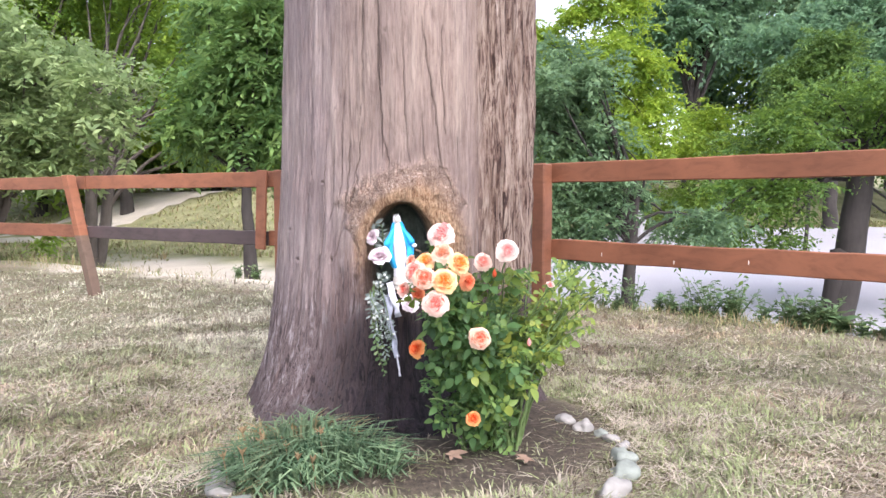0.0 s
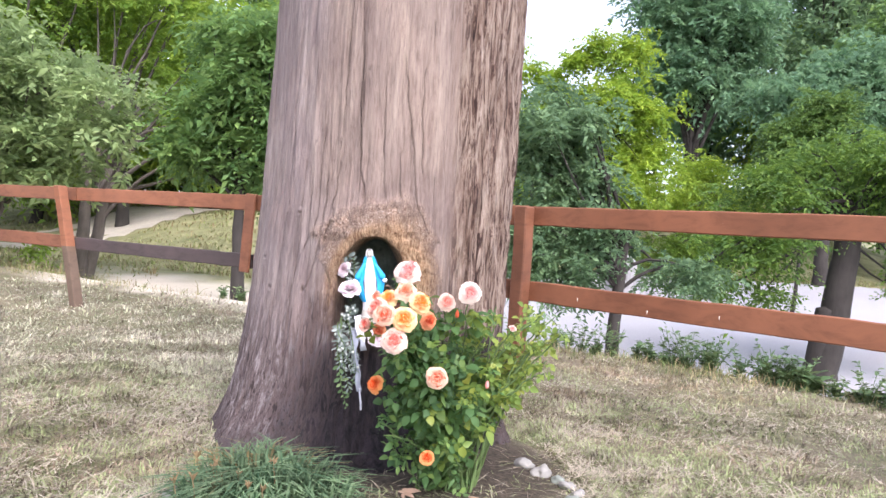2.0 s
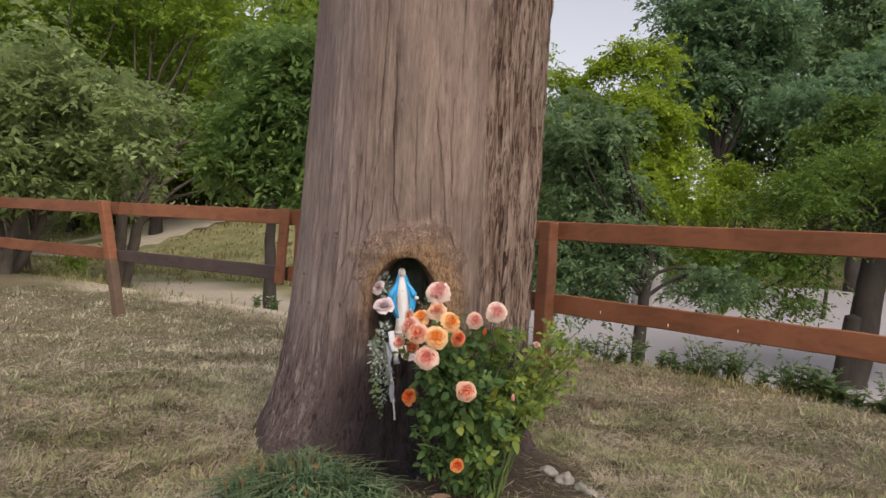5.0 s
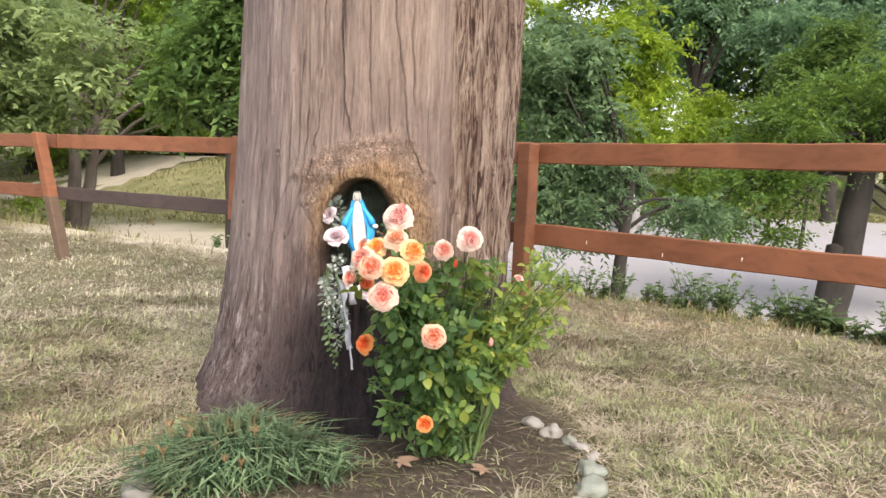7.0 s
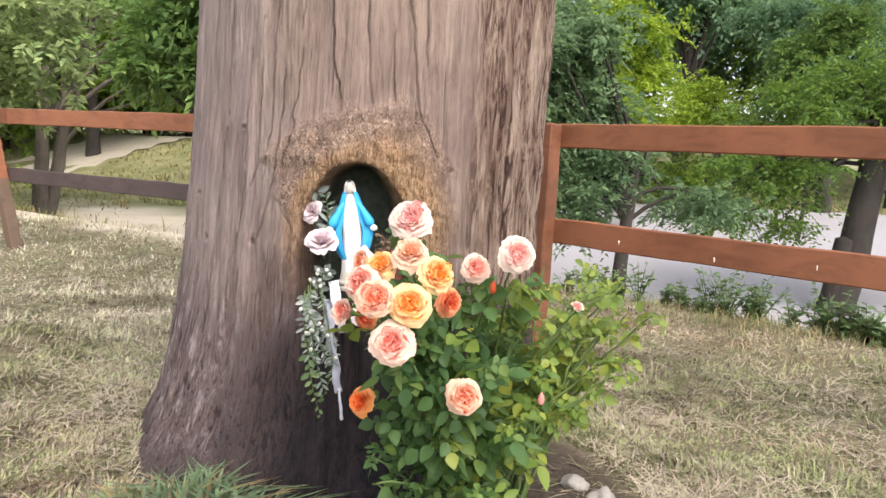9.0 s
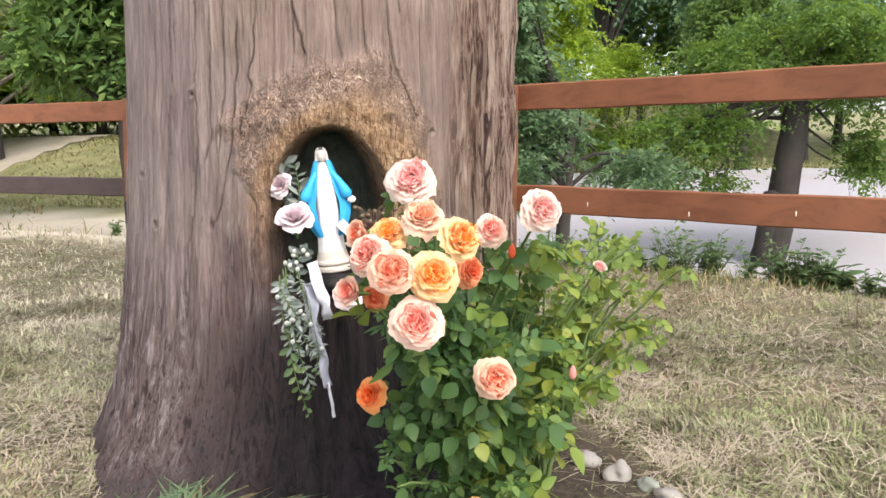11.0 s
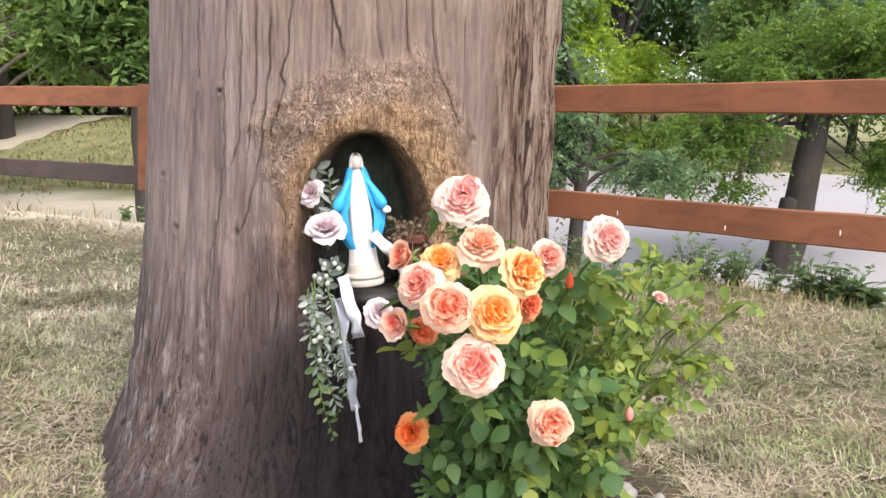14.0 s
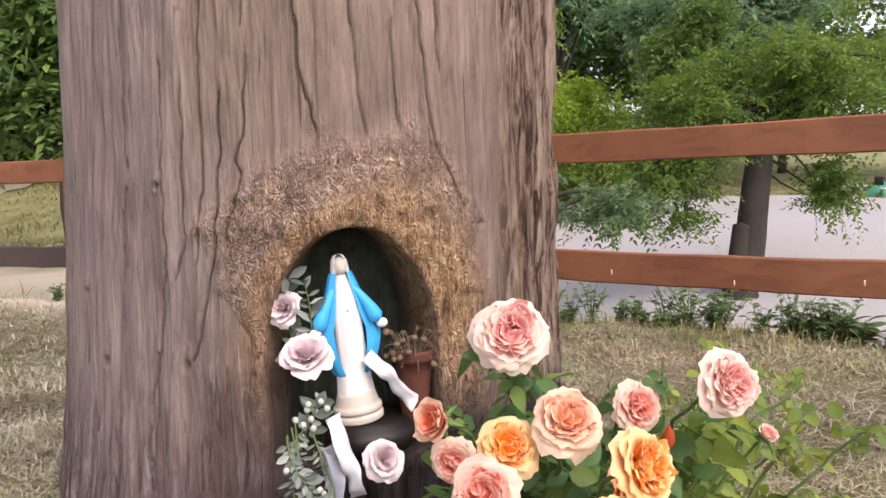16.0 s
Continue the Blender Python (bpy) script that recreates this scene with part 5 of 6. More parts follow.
def bloom(k, x, y, z, r, hue, way, half):
    g = np.random.default_rng(100 + k)
    m = facing((x, y, z), way)
    m = Matrix.Translation(-Vector(BASE)) @ m @ Matrix.Translation((0, 0, -0.4 * r))
    v, f, d = rose_rings(r, g, (OUTER, HALF_OUTER, EGG_OUTER)[half])
    head = raw("blossom", v, f, PETALS[hue], bush, "%s rose blossom" % {"pale": "pale pink", "orange": "apricot orange", "coral": "coral orange", "ember": "orange-red"}.get(hue, hue + "-pink" if hue in ("salmon", "peach") else hue), values={"deep": d})
    head.matrix_local = m
    v, f, d = rose_rings(r, g, HALF_INNER if half else INNER, 0 if half else 26)
    raw("inner_petals", v, f, PETALS[hue], head, values={"deep": d})
    pieces = [ball((0, 0, -0.006), (0.008, 0.008, 0.010), 10)]
    for i in range(5):
        a = i * 1.257
        p = curve((0.003 * math.cos(a), 0.003 * math.sin(a), 0), (0.026 * math.cos(a), 0.026 * math.sin(a), -0.012), (0, 0, 0.004), 4)
        pieces.append(tube(p, [0.004, 0.0045, 0.003, 0.0005], 4))
    v, f = join(pieces)
    raw("calyx", v, f, SEPAL, head)
    back = m @ Vector((0, 0, -0.012))
    return np.array(back), np.array((m.to_3x3() @ Vector((0, 0, -1))))


ends = []
for k, b in enumerate(BLOOMS):
    p, d = bloom(k, *b)
    ends.append((p + BASE, d))
for x, y, z, hue in BUDS:
    v, f = loft(resample([(0, 0, -0.012, 0.002, 0.002), (0, 0, -0.008, 0.007, 0.007), (0, 0, 0, 0.0095, 0.0095), (0, 0, 0.012, 0.008, 0.008), (0, 0, 0.024, 0.001, 0.001)], 12), 12, 0.06)
    ob = raw("bud", v, f, PETALS[hue], bush, values={"deep": np.full(len(v), 0.8)})
    ob.scale = (0.8, 0.8, 0.8)
    ob.location = Vector((x, y, z)) - Vector(BASE)
    ends.append((np.array((x, y, z - 0.01)), np.array((0.0, 0.2, -1))))
g = np.random.default_rng(55)
for k in range(58):
    u = g.uniform()
    if u < 0.55:
        x = g.uniform(0.20, 0.60)
        tip = (x, g.uniform(2.55, 2.92), g.uniform(0.34 + 0.5 * (x - 0.2), 0.75))
    elif u < 0.84:
        tip = (g.uniform(-0.08, 0.20), g.uniform(2.38, 2.58), g.uniform(0.22, 0.60))
    else:
        tip = (g.uniform(0.05, 0.34), g.uniform(2.34, 2.55), g.uniform(0.14, 0.62))
    ends.append((np.array(tip), np.array((0, 0.1, -1.0))))
leaf_spots = []
for k, (e, d) in enumerate(ends):
    foot = BASE + np.array([g.uniform(-0.10, 0.10), g.uniform(-0.07, 0.07), -0.03])
    n = 16
    t = np.linspace(0, 1, n)[:, None]
    mid = e + d * np.linalg.norm(e - foot) * 0.35
    rise = np.array([foot[0] * 0.6 + e[0] * 0.4, foot[1] * 0.6 + e[1] * 0.4, foot[2] * 0.25 + e[2] * 0.75])
    mid = rise if k >= len(BLOOMS) else (mid + rise) / 2
    p = foot * (1 - t) ** 2 + 2 * mid * t * (1 - t) + e * t ** 2
    p[1:-1] += g.normal(0, 0.004, (n - 2, 3))
    v, f = tube(p - BASE, np.linspace(0.0052 if k % 3 else 0.007, 0.0022, n), 6)
    raw("cane", v, f, CANE, bush)
    L = np.linalg.norm(np.diff(p, axis=0), axis=1).sum()
    m = int(L / (0.020 if e[0] < 0.25 else 0.034))
    for i in range(m):
        s = g.uniform(0.22, 0.97) if i > 2 or k < len(BLOOMS) else g.uniform(0.93, 1.0)
        at = np.array([np.interp(s, t[:, 0], p[:, j]) for j in range(3)])
        leaf_spots.append((at, p[-1] - p[-4], bool(s > 0.5 and g.uniform() < step(0.05, 0.42, e[0]))))


def leaflet(at, way, normal, size, width=0.66):
    """A pointed oval blade, folded along its midrib."""
    way, normal = way / np.linalg.norm(way), normal / np.linalg.norm(normal)
    side = np.cross(way, normal)
    rows = [(0.0, 0.02), (0.18, 0.66), (0.42, 1.0), (0.68, 0.80), (0.88, 0.40), (1.0, 0.02)]
    v = []
    for t, w in rows:
        c = at + way * size * t - normal * size * 0.18 * t * t
        h = size * width * 0.5 * w
        v += [c - side * h + normal * h * 0.30, c, c + side * h + normal * h * 0.30]
    return np.array(v), grid_faces(len(rows), 3)


def compound(seed):
    g2 = np.random.default_rng(seed)
    pieces = []
    L = 0.064
    stem = curve((0, 0, 0), (L, 0, -0.004), (0, 0, 0.006), 5)
    pieces.append(tube(stem, np.linspace(0.0011, 0.0007, 5), 4))
    for t, s, size in ((1.0, 0, 0.045), (0.72, 1, 0.038), (0.70, -1, 0.037), (0.36, 1, 0.030), (0.34, -1, 0.028)):
        at = np.array([L * t, 0, 0.002])
        way = np.array([1.0 if s == 0 else 0.45, s * 0.95 + g2.normal(0, 0.15), g2.normal(-0.1, 0.35)])
        pieces.append(leaflet(at, way, np.array([g2.normal(0, 0.4), g2.normal(0, 0.4), 1.0]), size * g2.uniform(0.85, 1.2), 0.80))
    return join(pieces)


leaf_meshes = []
for k in range(10):
    v, f = compound(300 + k)
    ob = raw("leaf", v, f, ROSE_LEAF if k < 5 else ROSE_YOUNG, bush)
    leaf_meshes.append(ob.data)
    ob.location = Vector(BLOOMS[k][:3]) - Vector(BASE) + Vector((0, 0.07, -0.08))
    ob.rotation_euler = (0.3, 0.2, 1.3 * k)
g.shuffle(leaf_spots)
far_leaves, far_young = [], []
leaf_spots = [q for q in leaf_spots if not any(math.hypot(q[0][0] - b[0], q[0][2] - b[2]) < b[3] + 0.075 and q[0][1] < b[1] + 0.03 for b in BLOOMS)]
leaf_spots = [q for q in leaf_spots if not (q[0][0] < -0.02 and q[0][2] < 0.32)]
leaf_spots = [q for q in leaf_spots if not (q[0][2] < 0.30 and (q[0][0] > 0.22 or g.uniform() < 0.5)) and not (q[0][0] > 0.34 and q[0][2] < 0.40)]
leaf_spots = [q for q in leaf_spots if q[0][0] < 0.24 or g.uniform() < 0.85]
leaf_spots = [q for q in leaf_spots if not (q[0][0] < -0.04 and q[0][1] > 2.55 and q[0][2] > 0.40)]
for k, (at, d, s) in enumerate(leaf_spots):
    a = g.uniform(0, 6.28)
    out = np.array([math.cos(a), math.sin(a) - 0.45, g.normal(0.05, 0.25)])
    q = Vector(out).to_track_quat("X", "Z").to_matrix() @ Matrix.Rotation(g.normal(0, 0.5), 3, "X")
    # blades turn their upper side a little to the open side
    q = Matrix.Rotation(g.uniform(0.1, 0.7), 3, "X") @ q
    sc = g.uniform(0.40, 1.02) * (0.78 if at[0] > 0.32 else 1.0)
    m = Matrix.Translation(Vector(at - BASE)) @ q.to_4x4() @ Matrix.Scale(sc, 4)
    if k < 290:
        ob = new("leaf", leaf_meshes[k % 5 + 5 * s])
        ob.parent = bush
        ob.matrix_local = m
    else:
        v, f = compound(400 + k % 9)
        (far_young if s else far_leaves).append((v @ np.array(m.to_3x3()).T + np.array(m.translation), f))
for lot, mat in ((far_leaves, ROSE_LEAF), (far_young, ROSE_YOUNG)):
    if lot:
        v, f = join(lot)
        tagged(raw("foliage", v, f, mat, bush), kind="stuff")

# ---- grasses ----
def blades(xy, length, width, tilt, turn, z=None, bend=0.5):
    """Single bent blades: six points, two quads each."""
    n = len(xy)
    zz = height(xy[:, 0], xy[:, 1]) if z is None else z
    d = np.stack([np.cos(turn), np.sin(turn), np.zeros(n)], -1)
    s = np.stack([-np.sin(turn), np.cos(turn), np.zeros(n)], -1)
    up = np.array([0, 0, 1.0])
    o = np.concatenate([xy, zz[:, None]], 1)
    e1 = d * np.cos(tilt)[:, None] + up * np.sin(tilt)[:, None]
    t2 = tilt - bend * (0.4 + tilt)
    e2 = d * np.cos(t2)[:, None] + up * np.sin(t2)[:, None]
    L, w = length[:, None], width[:, None]
    m = o + e1 * L * 0.55
    k = m + e2 * L * 0.45
    v = np.stack([o - s * w, o + s * w, m - s * w * 0.8, m + s * w * 0.8, k - s * w * 0.12, k + s * w * 0.12], 1).reshape(-1, 3)
    b = np.arange(n)[:, None] * 6
    return v, np.concatenate([b + np.array([[0, 1, 3, 2]]), b + np.array([[2, 3, 5, 4]])])


def grass_material(name, straw, straw2, green, green2, more):
    n = Nodes(name, 0.8)
    isl = n.island()
    dry = n.ramp(isl, (0.0, straw), (1.0, straw2))
    fresh = n.ramp(isl, (0.0, green), (1.0, green2))
    patch = n.math("ADD", n.math("MULTIPLY", n.noise(1.6, 4), 0.75), n.math("MULTIPLY", isl, 0.35))
    rust = n.ramp(n.math("ADD", n.math("MULTIPLY", n.noise(0.9, 4), 0.8), n.math("MULTIPLY", isl, 0.25)), (0.50, (0, 0, 0)), (0.60, (0.85, 0.85, 0.85)))
    dry = n.mix(rust, dry, tuple(v * k for v, k in zip(straw2, (0.58, 0.47, 0.40))))
    c = n.mix(n.ramp(patch, (more, (0, 0, 0)), (more + 0.10, (1, 1, 1))), dry, fresh)
    c = n.mix(n.math("MULTIPLY", n.attr("rusty"), n.ramp(n.noise(5, 4), (0.38, (0.3, 0.3, 0.3)), (0.6, (1, 1, 1)))), c, n.ramp(isl, (0.0, (0.20, 0.125, 0.080)), (1.0, (0.58, 0.43, 0.31))))
    burnt = n.ramp(isl, (0.0, (0.27, 0.225, 0.165)), (1.0, (0.86, 0.79, 0.66)))
    c = n.mix(n.math("MULTIPLY", n.attr("burnt"), n.ramp(n.noise(2.2, 5, (1, 1, 1), 0.65), (0.40, (0.25, 0.25, 0.25)), (0.58, (0.85, 0.85, 0.85)))), c, burnt)
    c = n.mix(1.0, c, n.ramp(n.noise(7.5, 5, (1, 1, 1), 0.65, 0.8), (0.32, (0.55, 0.53, 0.50)), (0.48, (0.95, 0.95, 0.94)), (0.68, (1.45, 1.45, 1.42))), "MULTIPLY")
    c = n.mix(1.0, c, n.ramp(n.noise(2.4, 5, (1, 1, 1), 0.68, 0.6), (0.34, (0.76, 0.72, 0.68)), (0.50, (1, 1, 1)), (0.66, (1.16, 1.16, 1.14))), "MULTIPLY")
    return n.colour(c).thin(c, 0.25).mat


LAWN = grass_material("dry_lawn_blades", (0.120, 0.088, 0.062), (0.66, 0.592, 0.485), (0.075, 0.098, 0.040), (0.33, 0.365, 0.18), 0.505)
TUFT = grass_material("strap_leaves", (0.34, 0.23, 0.11), (0.52, 0.38, 0.20), (0.036, 0.080, 0.040), (0.190, 0.270, 0.145), 0.335)
TALL = grass_material("edge_grass", (0.36, 0.29, 0.16), (0.62, 0.53, 0.34), (0.10, 0.15, 0.05), (0.24, 0.29, 0.11), 0.50)

g = np.random.default_rng(91)
N = 370000
# thickest round the trunk, thinning out on all sides
dist = np.exp(g.uniform(np.log(0.62), np.log(9.0), N))
ang = g.uniform(0, 6.283, N)
xy = np.stack([dist * np.sin(ang), dist * np.cos(ang) + 3.2], -1)
dist = dist + 1.3
xy += g.normal(0, 0.02, xy.shape)
s = beyond(xy[:, 0], xy[:, 1])
trunk_d = np.hypot(xy[:, 0] - CX, xy[:, 1] - CY)
in_bed = (np.hypot(xy[:, 0] + 0.03, (xy[:, 1] - 3.0) * 0.95) < 0.74) & (xy[:, 0] > -0.5)
bare = lattice(xy[:, 0] * 1.4, xy[:, 1] * 1.4, 95) + 0.5 * lattice(xy[:, 0] * 4, xy[:, 1] * 4, 96) < -0.62
worn = np.hypot(xy[:, 0] + 1.0, (xy[:, 1] - 2.25) * 1.2) + 0.12 * lattice(xy[:, 0] * 6, xy[:, 1] * 6, 5)
keep = (s < 2.5) & (g.uniform(size=N) > 0.88 * sandy(xy[:, 0], xy[:, 1])) & (trunk_d > 0.66) & (g.uniform(size=N) < 0.40 + 0.60 * step(0.28, 0.62, worn)) & (~in_bed | (g.uniform(size=N) < 0.025)) & (~bare | (g.uniform(size=N) < 0.45))
xy, dist = xy[keep], dist[keep]
n = len(xy)
upright = g.uniform(size=n) < 0.35
tilt = np.where(upright, g.uniform(0.6, 1.35, n), g.uniform(0.05, 0.5, n))
tuft = 0.65 + 1.5 * np.clip(layers(xy[:, 0] * 5, xy[:, 1] * 5, 98, 3) + 0.1, 0, 1)
v, f = blades(xy, g.uniform(0.022, 0.062, n) * tuft * (0.8 + 0.08 * dist), g.uniform(0.0009, 0.0030, n) * (0.55 + 0.30 * dist), tilt, 5 * layers(xy[:, 0] * 3, xy[:, 1] * 3, 99, 3) + g.normal(0, 0.9, n))
tagged(raw("lawn_grass", v, f, LAWN, smooth=False, values={"rusty": 0.8 * np.exp(-((v[:, 0] - 1.75) / 0.75) ** 2 - ((beyond(v[:, 0], v[:, 1]) - 1.25) / 0.45) ** 2), "burnt": 0.75 * step(-0.2, -1.3, v[:, 0]) * step(3.4, 5.2, v[:, 1])}), "short mown grass, mostly dry straw with green tufts", "grass", kind="stuff")

# loose straw left by the mower
n = 52000
dist = np.exp(g.uniform(np.log(0.62), np.log(8.5), n))
ang = g.uniform(0, 6.283, n)
xy = np.stack([dist * np.sin(ang), dist * np.cos(ang) + 3.2], -1)
dist = dist + 1.0
rows = layers(xy[:, 0] * 1.8, xy[:, 1] * 3.2, 101, 3)
keep = (beyond(xy[:, 0], xy[:, 1]) < 2.2) & (np.hypot(xy[:, 0] - CX, xy[:, 1] - CY) > 0.68) & (rows + g.normal(0, 0.25, n) > 0.05) & ((np.hypot(xy[:, 0] + 0.03, (xy[:, 1] - 3.0) * 0.95) > 0.76) | (xy[:, 0] < -0.5))
xy, dist = xy[keep], dist[keep]
n = len(xy)
STRAW = plain("loose_straw", (0.43, 0.367, 0.28), 0.8, 0.35, 3, 0.1)
v, f = blades(xy, g.uniform(0.05, 0.15, n), g.uniform(0.0010, 0.0020, n) * (0.6 + 0.2 * dist), g.uniform(0.02, 0.30, n), g.uniform(0, 6.283, n), bend=0.6)
tagged(raw("loose_straw", v + np.array([0, 0, 0.012]), f, STRAW, smooth=False), "pale cut straw lying loose on the lawn", "straw", kind="stuff")

# taller dry grass where the lawn breaks off
n = 16000
sx = g.uniform(-7, 5.5, n)
sy = g.uniform(2.0, 12.5, n)
ok = np.abs(beyond(sx, sy) - 2.0 - 0.25 * lattice(sx * 2, sy * 2, 97)) < 0.45
more = g.uniform(-6.5, 5.0, 60000), g.uniform(2.0, 12.0, 60000)
ok2 = np.abs(beyond(*more) - 2.05 - 0.25 * lattice(more[0] * 2, more[1] * 2, 97)) < 0.35
xy = np.stack([np.concatenate([sx[ok], more[0][ok2]]), np.concatenate([sy[ok], more[1][ok2]])], -1)
xy = xy[g.uniform(size=len(xy)) > 0.93 * sandy(xy[:, 0], xy[:, 1])]
n = len(xy)
v, f = blades(xy, g.uniform(0.05, 0.17, n), g.uniform(0.0015, 0.0032, n), g.uniform(0.7, 1.5, n), g.uniform(0, 6.283, n))
tagged(raw("edge_grass", v, f, TALL, smooth=False), "longer half-dry grass along the lawn's edge", "grass", kind="stuff")

# meadow grass below and beyond
n = 60000
d = np.exp(g.uniform(np.log(9), np.log(40), n))
a = g.uniform(-0.75, 0.72, n)
xy = np.stack([d * np.sin(a), d * np.cos(a)], -1)
s = beyond(xy[:, 0], xy[:, 1])
road_far = np.where(xy[:, 0] > -5.2 - 0.35 * (xy[:, 1] - 13), 7.5 + 15 * step(-5, 3, xy[:, 0]) + 1.5 * step(8, 16, xy[:, 0]), 0)
on_track = np.abs((xy[:, 0] + 12.5) * 0.93 - (xy[:, 1] - 28) * 0.37) < 1.7 + 0.04 * xy[:, 1]
keep = ((s < 3.4) | (s > road_far + 0.4)) & (s > 2.2) & (g.uniform(size=n) > 0.97 * sandy(xy[:, 0], xy[:, 1])) & ~((xy[:, 1] > 22) & on_track)
xy, d = xy[keep], d[keep]
n = len(xy)
MEADOW = grass_material("meadow_blades", (0.25, 0.22, 0.12), (0.46, 0.41, 0.25), (0.09, 0.13, 0.040), (0.25, 0.28, 0.10), 0.54)
v, f = blades(xy, g.uniform(0.08, 0.26, n) * (0.5 + 1.2 * np.clip(layers(xy[:, 0] * 0.9, xy[:, 1] * 0.9, 103, 3) + 0.3, 0, 1)), 0.0008 * d * g.uniform(0.6, 1.2, n), g.uniform(0.6, 1.5, n), g.uniform(0, 6.283, n))
tagged(raw("meadow_grass", v, f, MEADOW, smooth=False), "rough green meadow grass beyond the yard", "grass", kind="stuff")

# clump of strap-leaved plants at the trunk's foot
clump = thing("lily_clump", (-0.52, 2.66, 0.03), "clump of green strap-shaped leaves with withered brown tips", "plant")
n = 1150
ca, cr = g.uniform(0, 6.283, n), np.sqrt(g.uniform(0, 1, n))
xy = np.stack([-0.54 + 0.19 * cr * np.cos(ca) + 0.03 * g.normal(size=n), 2.50 + 0.20 * cr * np.sin(ca)], -1)
extra = np.stack([g.uniform(-0.36, -0.16, 180), g.uniform(2.36, 2.58, 180)], -1)
xy = np.concatenate([xy, extra])
xy = xy[(np.hypot(xy[:, 0] - CX, xy[:, 1] - CY) > 0.78) & (xy[:, 1] < 2.80)]
n = len(xy)
out = np.arctan2(xy[:, 1] - 2.52, xy[:, 0] + 0.50) + g.normal(0, 0.9, n)
v, f = blades(xy, g.uniform(0.10, 0.27, n) * np.where(xy[:, 0] > -0.28, 0.65, 1), g.uniform(0.0028, 0.0068, n), g.uniform(0.45, 1.5, n), out, bend=0.75)
raw("foliage", v - np.array([-0.52, 2.66, 0.03]), f, TUFT, clump, smooth=False)["kind"] = "stuff"
WITHER = plain("withered_flower", (0.24, 0.165, 0.085), 0.8, 0.5, 60, 0.2)
for k in range(9):
    x, y = (-0.58 + 0.17 * g.uniform(-1, 1), 2.42 + 0.12 * g.uniform(-1, 1))
    pieces = []
    for i in range(6):
        a = g.uniform(0, 6.28)
        pieces.append(tube(curve((0, 0, 0), (0.018 * math.cos(a), 0.018 * math.sin(a), 0.035 * g.uniform(0.3, 1)), (0, 0, 0.006), 4), [0.002, 0.004, 0.003, 0.0005], 4))
    pieces.append(tube(curve((0, 0, -0.16), (0, 0, 0), (0.01, 0, 0), 4), [0.002] * 4, 4))
    v, f = join(pieces)
    ob = raw("withered_flower", v, f, WITHER, clump)
    ob.location = (x + 0.52, y - 2.66, 0.09 + g.uniform(0, 0.05))

# twigs, straw and fallen leaves in the bed
n = 520
a, r = g.uniform(0, 6.283, n), 0.72 * np.sqrt(g.uniform(0, 1, n))
xy = np.stack([0.02 + r * np.cos(a), 2.85 + 0.8 * r * np.sin(a)], -1)
xy = xy[(np.hypot(xy[:, 0] - CX, xy[:, 1] - CY) > 0.72) & (xy[:, 0] > -0.35)]
n = len(xy)
v, f = blades(xy, g.uniform(0.03, 0.11, n), g.uniform(0.001, 0.0026, n), g.uniform(0.02, 0.25, n), g.uniform(0, 6.283, n), bend=0.2)
tagged(raw("bed_litter", v + np.array([0, 0, 0.006]), f, LAWN, smooth=False), "dry stalks and straw lying on the bed", "litter", kind="stuff")
DEAD = leaf_material("dead_leaf", (0.20, 0.12, 0.08), (0.34, 0.23, 0.165), (0.45, 0.33, 0.25), 0.1, 0.8)
for x, y, a in ((0.03, 2.50, 0.4), (0.30, 2.47, 2.2)):
    pieces = [leaflet(np.array((0, 0, 0.012)), np.array((math.cos(t), math.sin(t), 0.1)), np.array((0, 0, 1.0)), l, 0.55) for t, l in ((0, 0.07), (0.9, 0.045), (-0.9, 0.045), (2.0, 0.03), (-2.0, 0.03))]
    v, f = join(pieces)
    ob = raw("fallen_leaf", v, f, DEAD)
    ob.matrix_world = pose(x, y, ground_z(x, y) + 0.012, 8, -6, math.degrees(a))
    tagged(ob, "brown lobed dead leaf lying on the bed", "leaf", "fallen leaves")


# ---- weeds on the edge ----
def weed(x, y, h, seed, broad):
    g2 = np.random.default_rng(seed)
    ob = thing("weed", (x, y, ground_z(x, y)), "broad-leaved green weed on the lawn's edge" if broad else "bushy grey-green weed on the lawn's edge", "weed", "weeds along the edge")
    pieces, stalks = [], []
    for k in range(7 if broad else 9):
        a = g2.uniform(0, 6.28)
        top = np.array([math.cos(a) * h * g2.uniform(0.1, 0.6), math.sin(a) * h * g2.uniform(0.1, 0.6), h * g2.uniform(0.5, 1.1)])
        p = curve((0, 0, -0.02), top, (0, 0, 0.06 * h), 7)
        stalks.append(tube(p, np.linspace(0.0035, 0.0015, 7), 4))
        for i in range(4 if broad else 12):
            t = g2.uniform(0.15, 1.0)
            at = np.array([np.interp(t, np.linspace(0, 1, 7), p[:, j]) for j in range(3)])
            b = g2.uniform(0, 6.28)
            pieces.append(leaflet(at, np.array([math.cos(b), math.sin(b), g2.uniform(-0.2, 0.8)]), np.array([g2.normal(0, 0.4), g2.normal(0, 0.4), 1.0]), (0.13 if broad else 0.05) * g2.uniform(0.7, 1.3), 0.30 if broad else 0.5))
    v, f = join(stalks)
    raw("stalk", v, f, CANE, ob)["kind"] = "stuff"
    v, f = join(pieces)
    raw("foliage", v, f, WEED_LEAF, ob)["kind"] = "stuff"


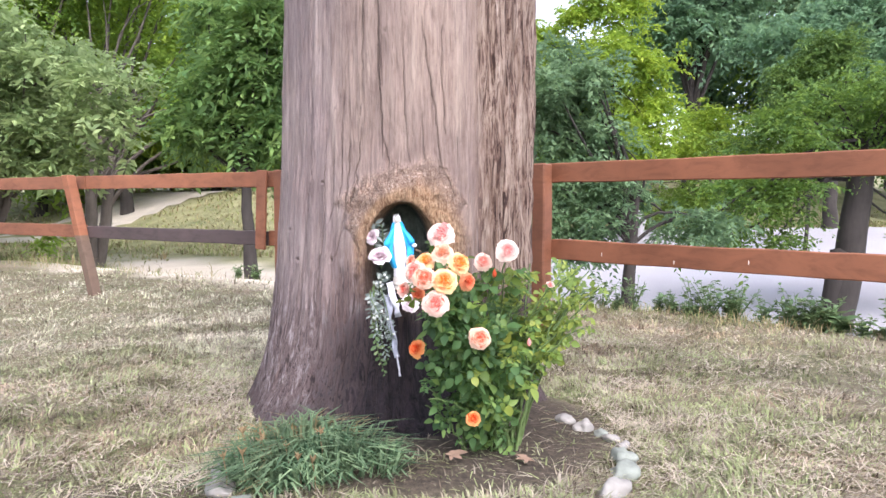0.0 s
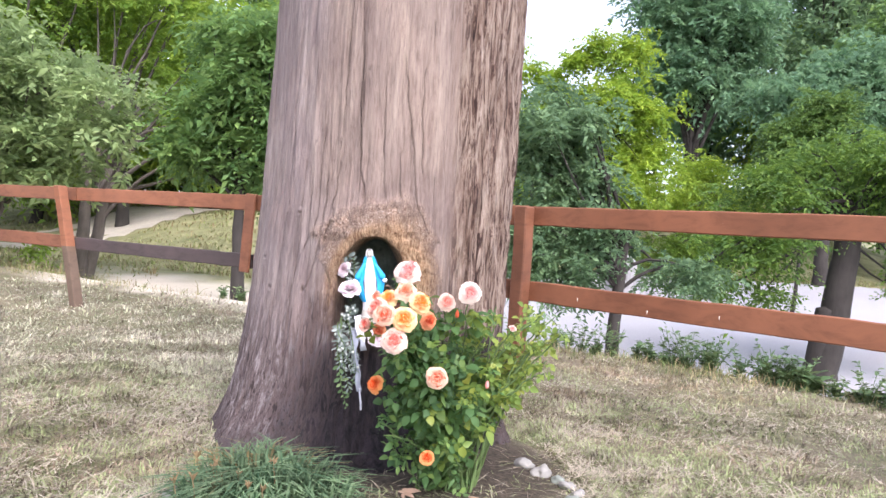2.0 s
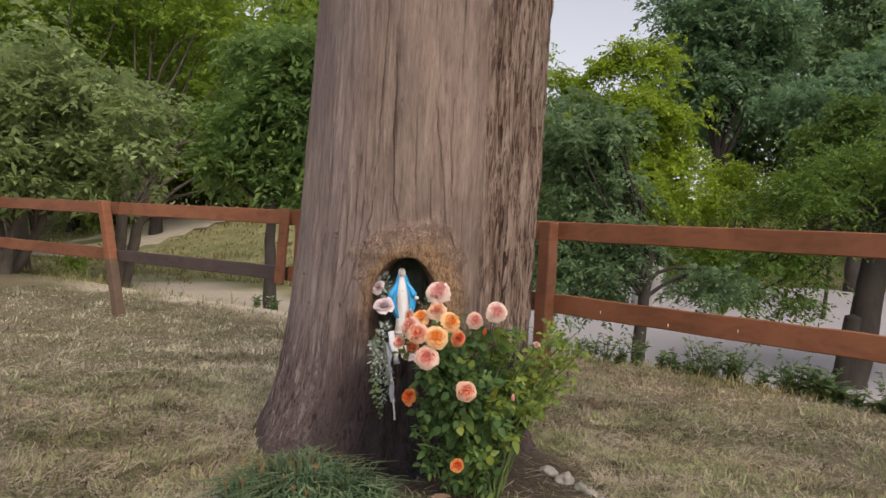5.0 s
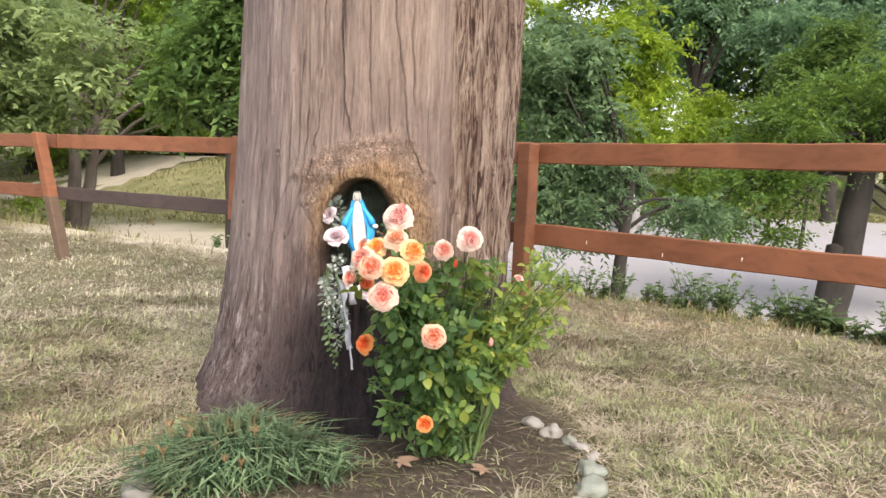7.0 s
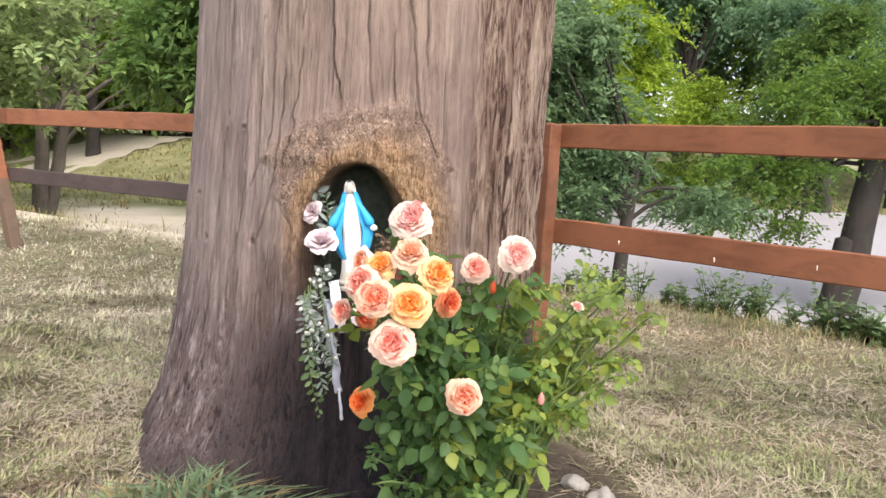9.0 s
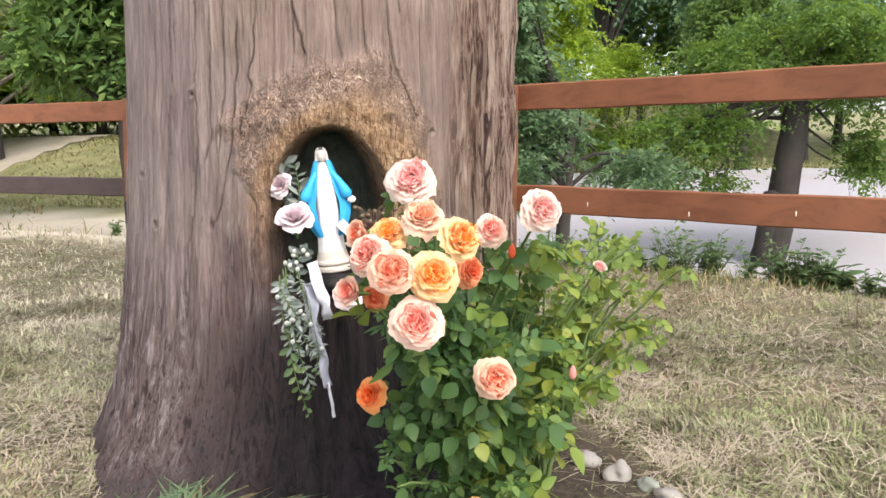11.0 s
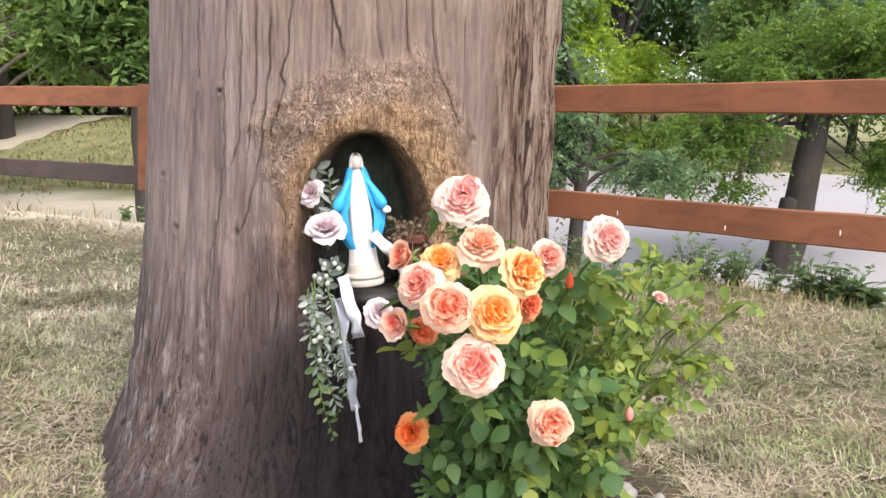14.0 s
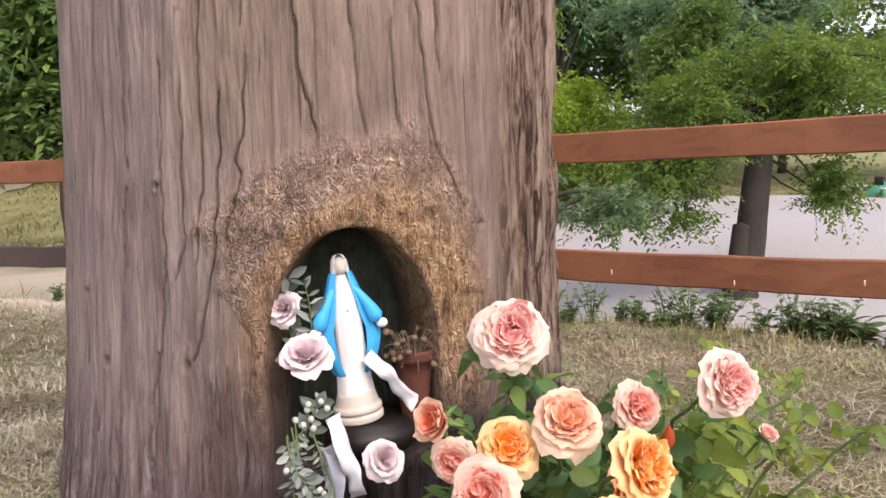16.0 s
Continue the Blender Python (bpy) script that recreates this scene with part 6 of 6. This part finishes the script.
k = 0
spots = np.concatenate([2.0 + 2.8 * g.uniform(size=78) ** 0.8, g.normal(1.05, 0.12, 4), g.normal(1.55, 0.2, 6), [-2.6, -2.35, -2.0]])
for x in spots:
    ys = np.linspace(0.5, 12, 400)
    y = float(ys[np.argmin(np.abs(beyond(x, ys) - 2.05))]) + g.normal(0, 0.10)
    weed(float(x), y, 0.07 + 0.27 * g.uniform() ** 1.7, 700 + k, k % 3 == 2 and x > 2.6)
    k += 1

# ---- far things beyond the yard ----
GREEN_TARP = plain("green_tarpaulin", (0.04, 0.22, 0.13), 0.5, 0.2, 8, 0.2)
GREY_BOARD = plain("grey_boards", (0.22, 0.22, 0.24), 0.8, 0.3, 6, 0.3)
DARK_STEEL = plain("dark_painted_steel", (0.03, 0.035, 0.04), 0.5, 0.3, 20, 0.2)


def box(sx, sy, sz, at=(0, 0, 0), bevel=0.01, turn=None):
    bm = bmesh.new()
    bmesh.ops.create_cube(bm, size=1)
    bmesh.ops.scale(bm, vec=(sx, sy, sz), verts=bm.verts)
    bmesh.ops.bevel(bm, geom=bm.edges[:], offset=bevel, segments=2, affect="EDGES")
    if turn:
        bmesh.ops.rotate(bm, cent=(0, 0, 0), matrix=turn, verts=bm.verts)
    bmesh.ops.translate(bm, vec=at, verts=bm.verts)
    return bm


fx, fy = 20.3, 24.0
boat = thing("covered_boat", (fx + 0.9, fy, ground_z(fx + 0.9, fy)), "upturned boat under a green tarpaulin on the bank", "boat")
v, f = loft(resample([(0, 0, 0.0, 1.6, 0.62), (0, 0, 0.25, 1.55, 0.6), (0, 0, 0.55, 1.25, 0.42), (0, 0, 0.72, 0.8, 0.2), (0, 0, 0.76, 0.3, 0.05)], 14), 40)
raw("tarpaulin", v, f, GREEN_TARP, boat)
part("keel", box(1.5, 0.05, 0.05, (0, 0, 0.76)), GREY_BOARD, boat)
crate = thing("timber_stack", (fx - 1.2, fy + 0.3, ground_z(fx - 1.2, fy + 0.3)), "grey stack of weathered boards on the bank", "boards")
for k in range(4):
    part("board", box(1.5, 0.6, 0.10, (0.03 * k, 0, 0.06 + 0.12 * k), 0.012, Matrix.Rotation(0.03 * (k % 3 - 1), 3, "Z")), GREY_BOARD, crate)
chair = thing("folding_chair", (fx - 0.3, fy - 0.6, ground_z(fx - 0.3, fy - 0.6)), "dark folding chair with crossed legs on the bank", "chair")
part("seat", box(0.45, 0.42, 0.03, (0, 0, 0.45)), plain("pale_seat", (0.6, 0.6, 0.58), 0.6), chair)
part("backrest", box(0.03, 0.42, 0.30, (-0.24, 0, 0.72), 0.01), DARK_STEEL, chair)
for s in (-0.2, 0.2):
    for a, b in (((-0.24, s, 0.85), (0.22, s, 0.0)), ((0.20, s, 0.45), (-0.24, s, 0.0))):
        v, f = tube(curve(a, b, n=3), [0.014] * 3, 8)
        raw("leg", v, f, DARK_STEEL, chair)
STUMP = plain("silver_stump", (0.30, 0.29, 0.29), 0.9, 0.4, 10, 0.6, (1, 1, 0.3))
v, f = tube(np.array([(0, 0, -0.3), (0.03, 0, 0.3), (0.0, 0, 0.9), (0.08, 0, 1.35), (0.16, 0, 1.5)]), [0.5, 0.42, 0.38, 0.40, 0.05], 14)
v += 0.05 * np.stack([lattice(v[:, 2] * 5, v[:, 0] * 5, 3), lattice(v[:, 2] * 5, v[:, 1] * 6, 4), 0 * v[:, 0]], -1)
ob = raw("old_stump", v, f, STUMP)
ob.location = (5.0, 19.0, ground_z(5.0, 19.0))
tagged(ob, "silver-grey broken stump among the bushes", "tree stump")
# drips and nail heads on the lower boards
for x, z in ((1.02, 0.66), (1.36, 0.64), (1.66, 0.665)):
    y = 4.74 - (x - 0.66) * 0.989
    bm = box(0.005, 0.004, 0.022, (0, 0, 0), 0.0015)
    ob = part("paint_drip", bm, DRIP, fence, "pale paint drip")
    ob.matrix_world = pose(x - 0.0365, y, z, 0, 0, -45)
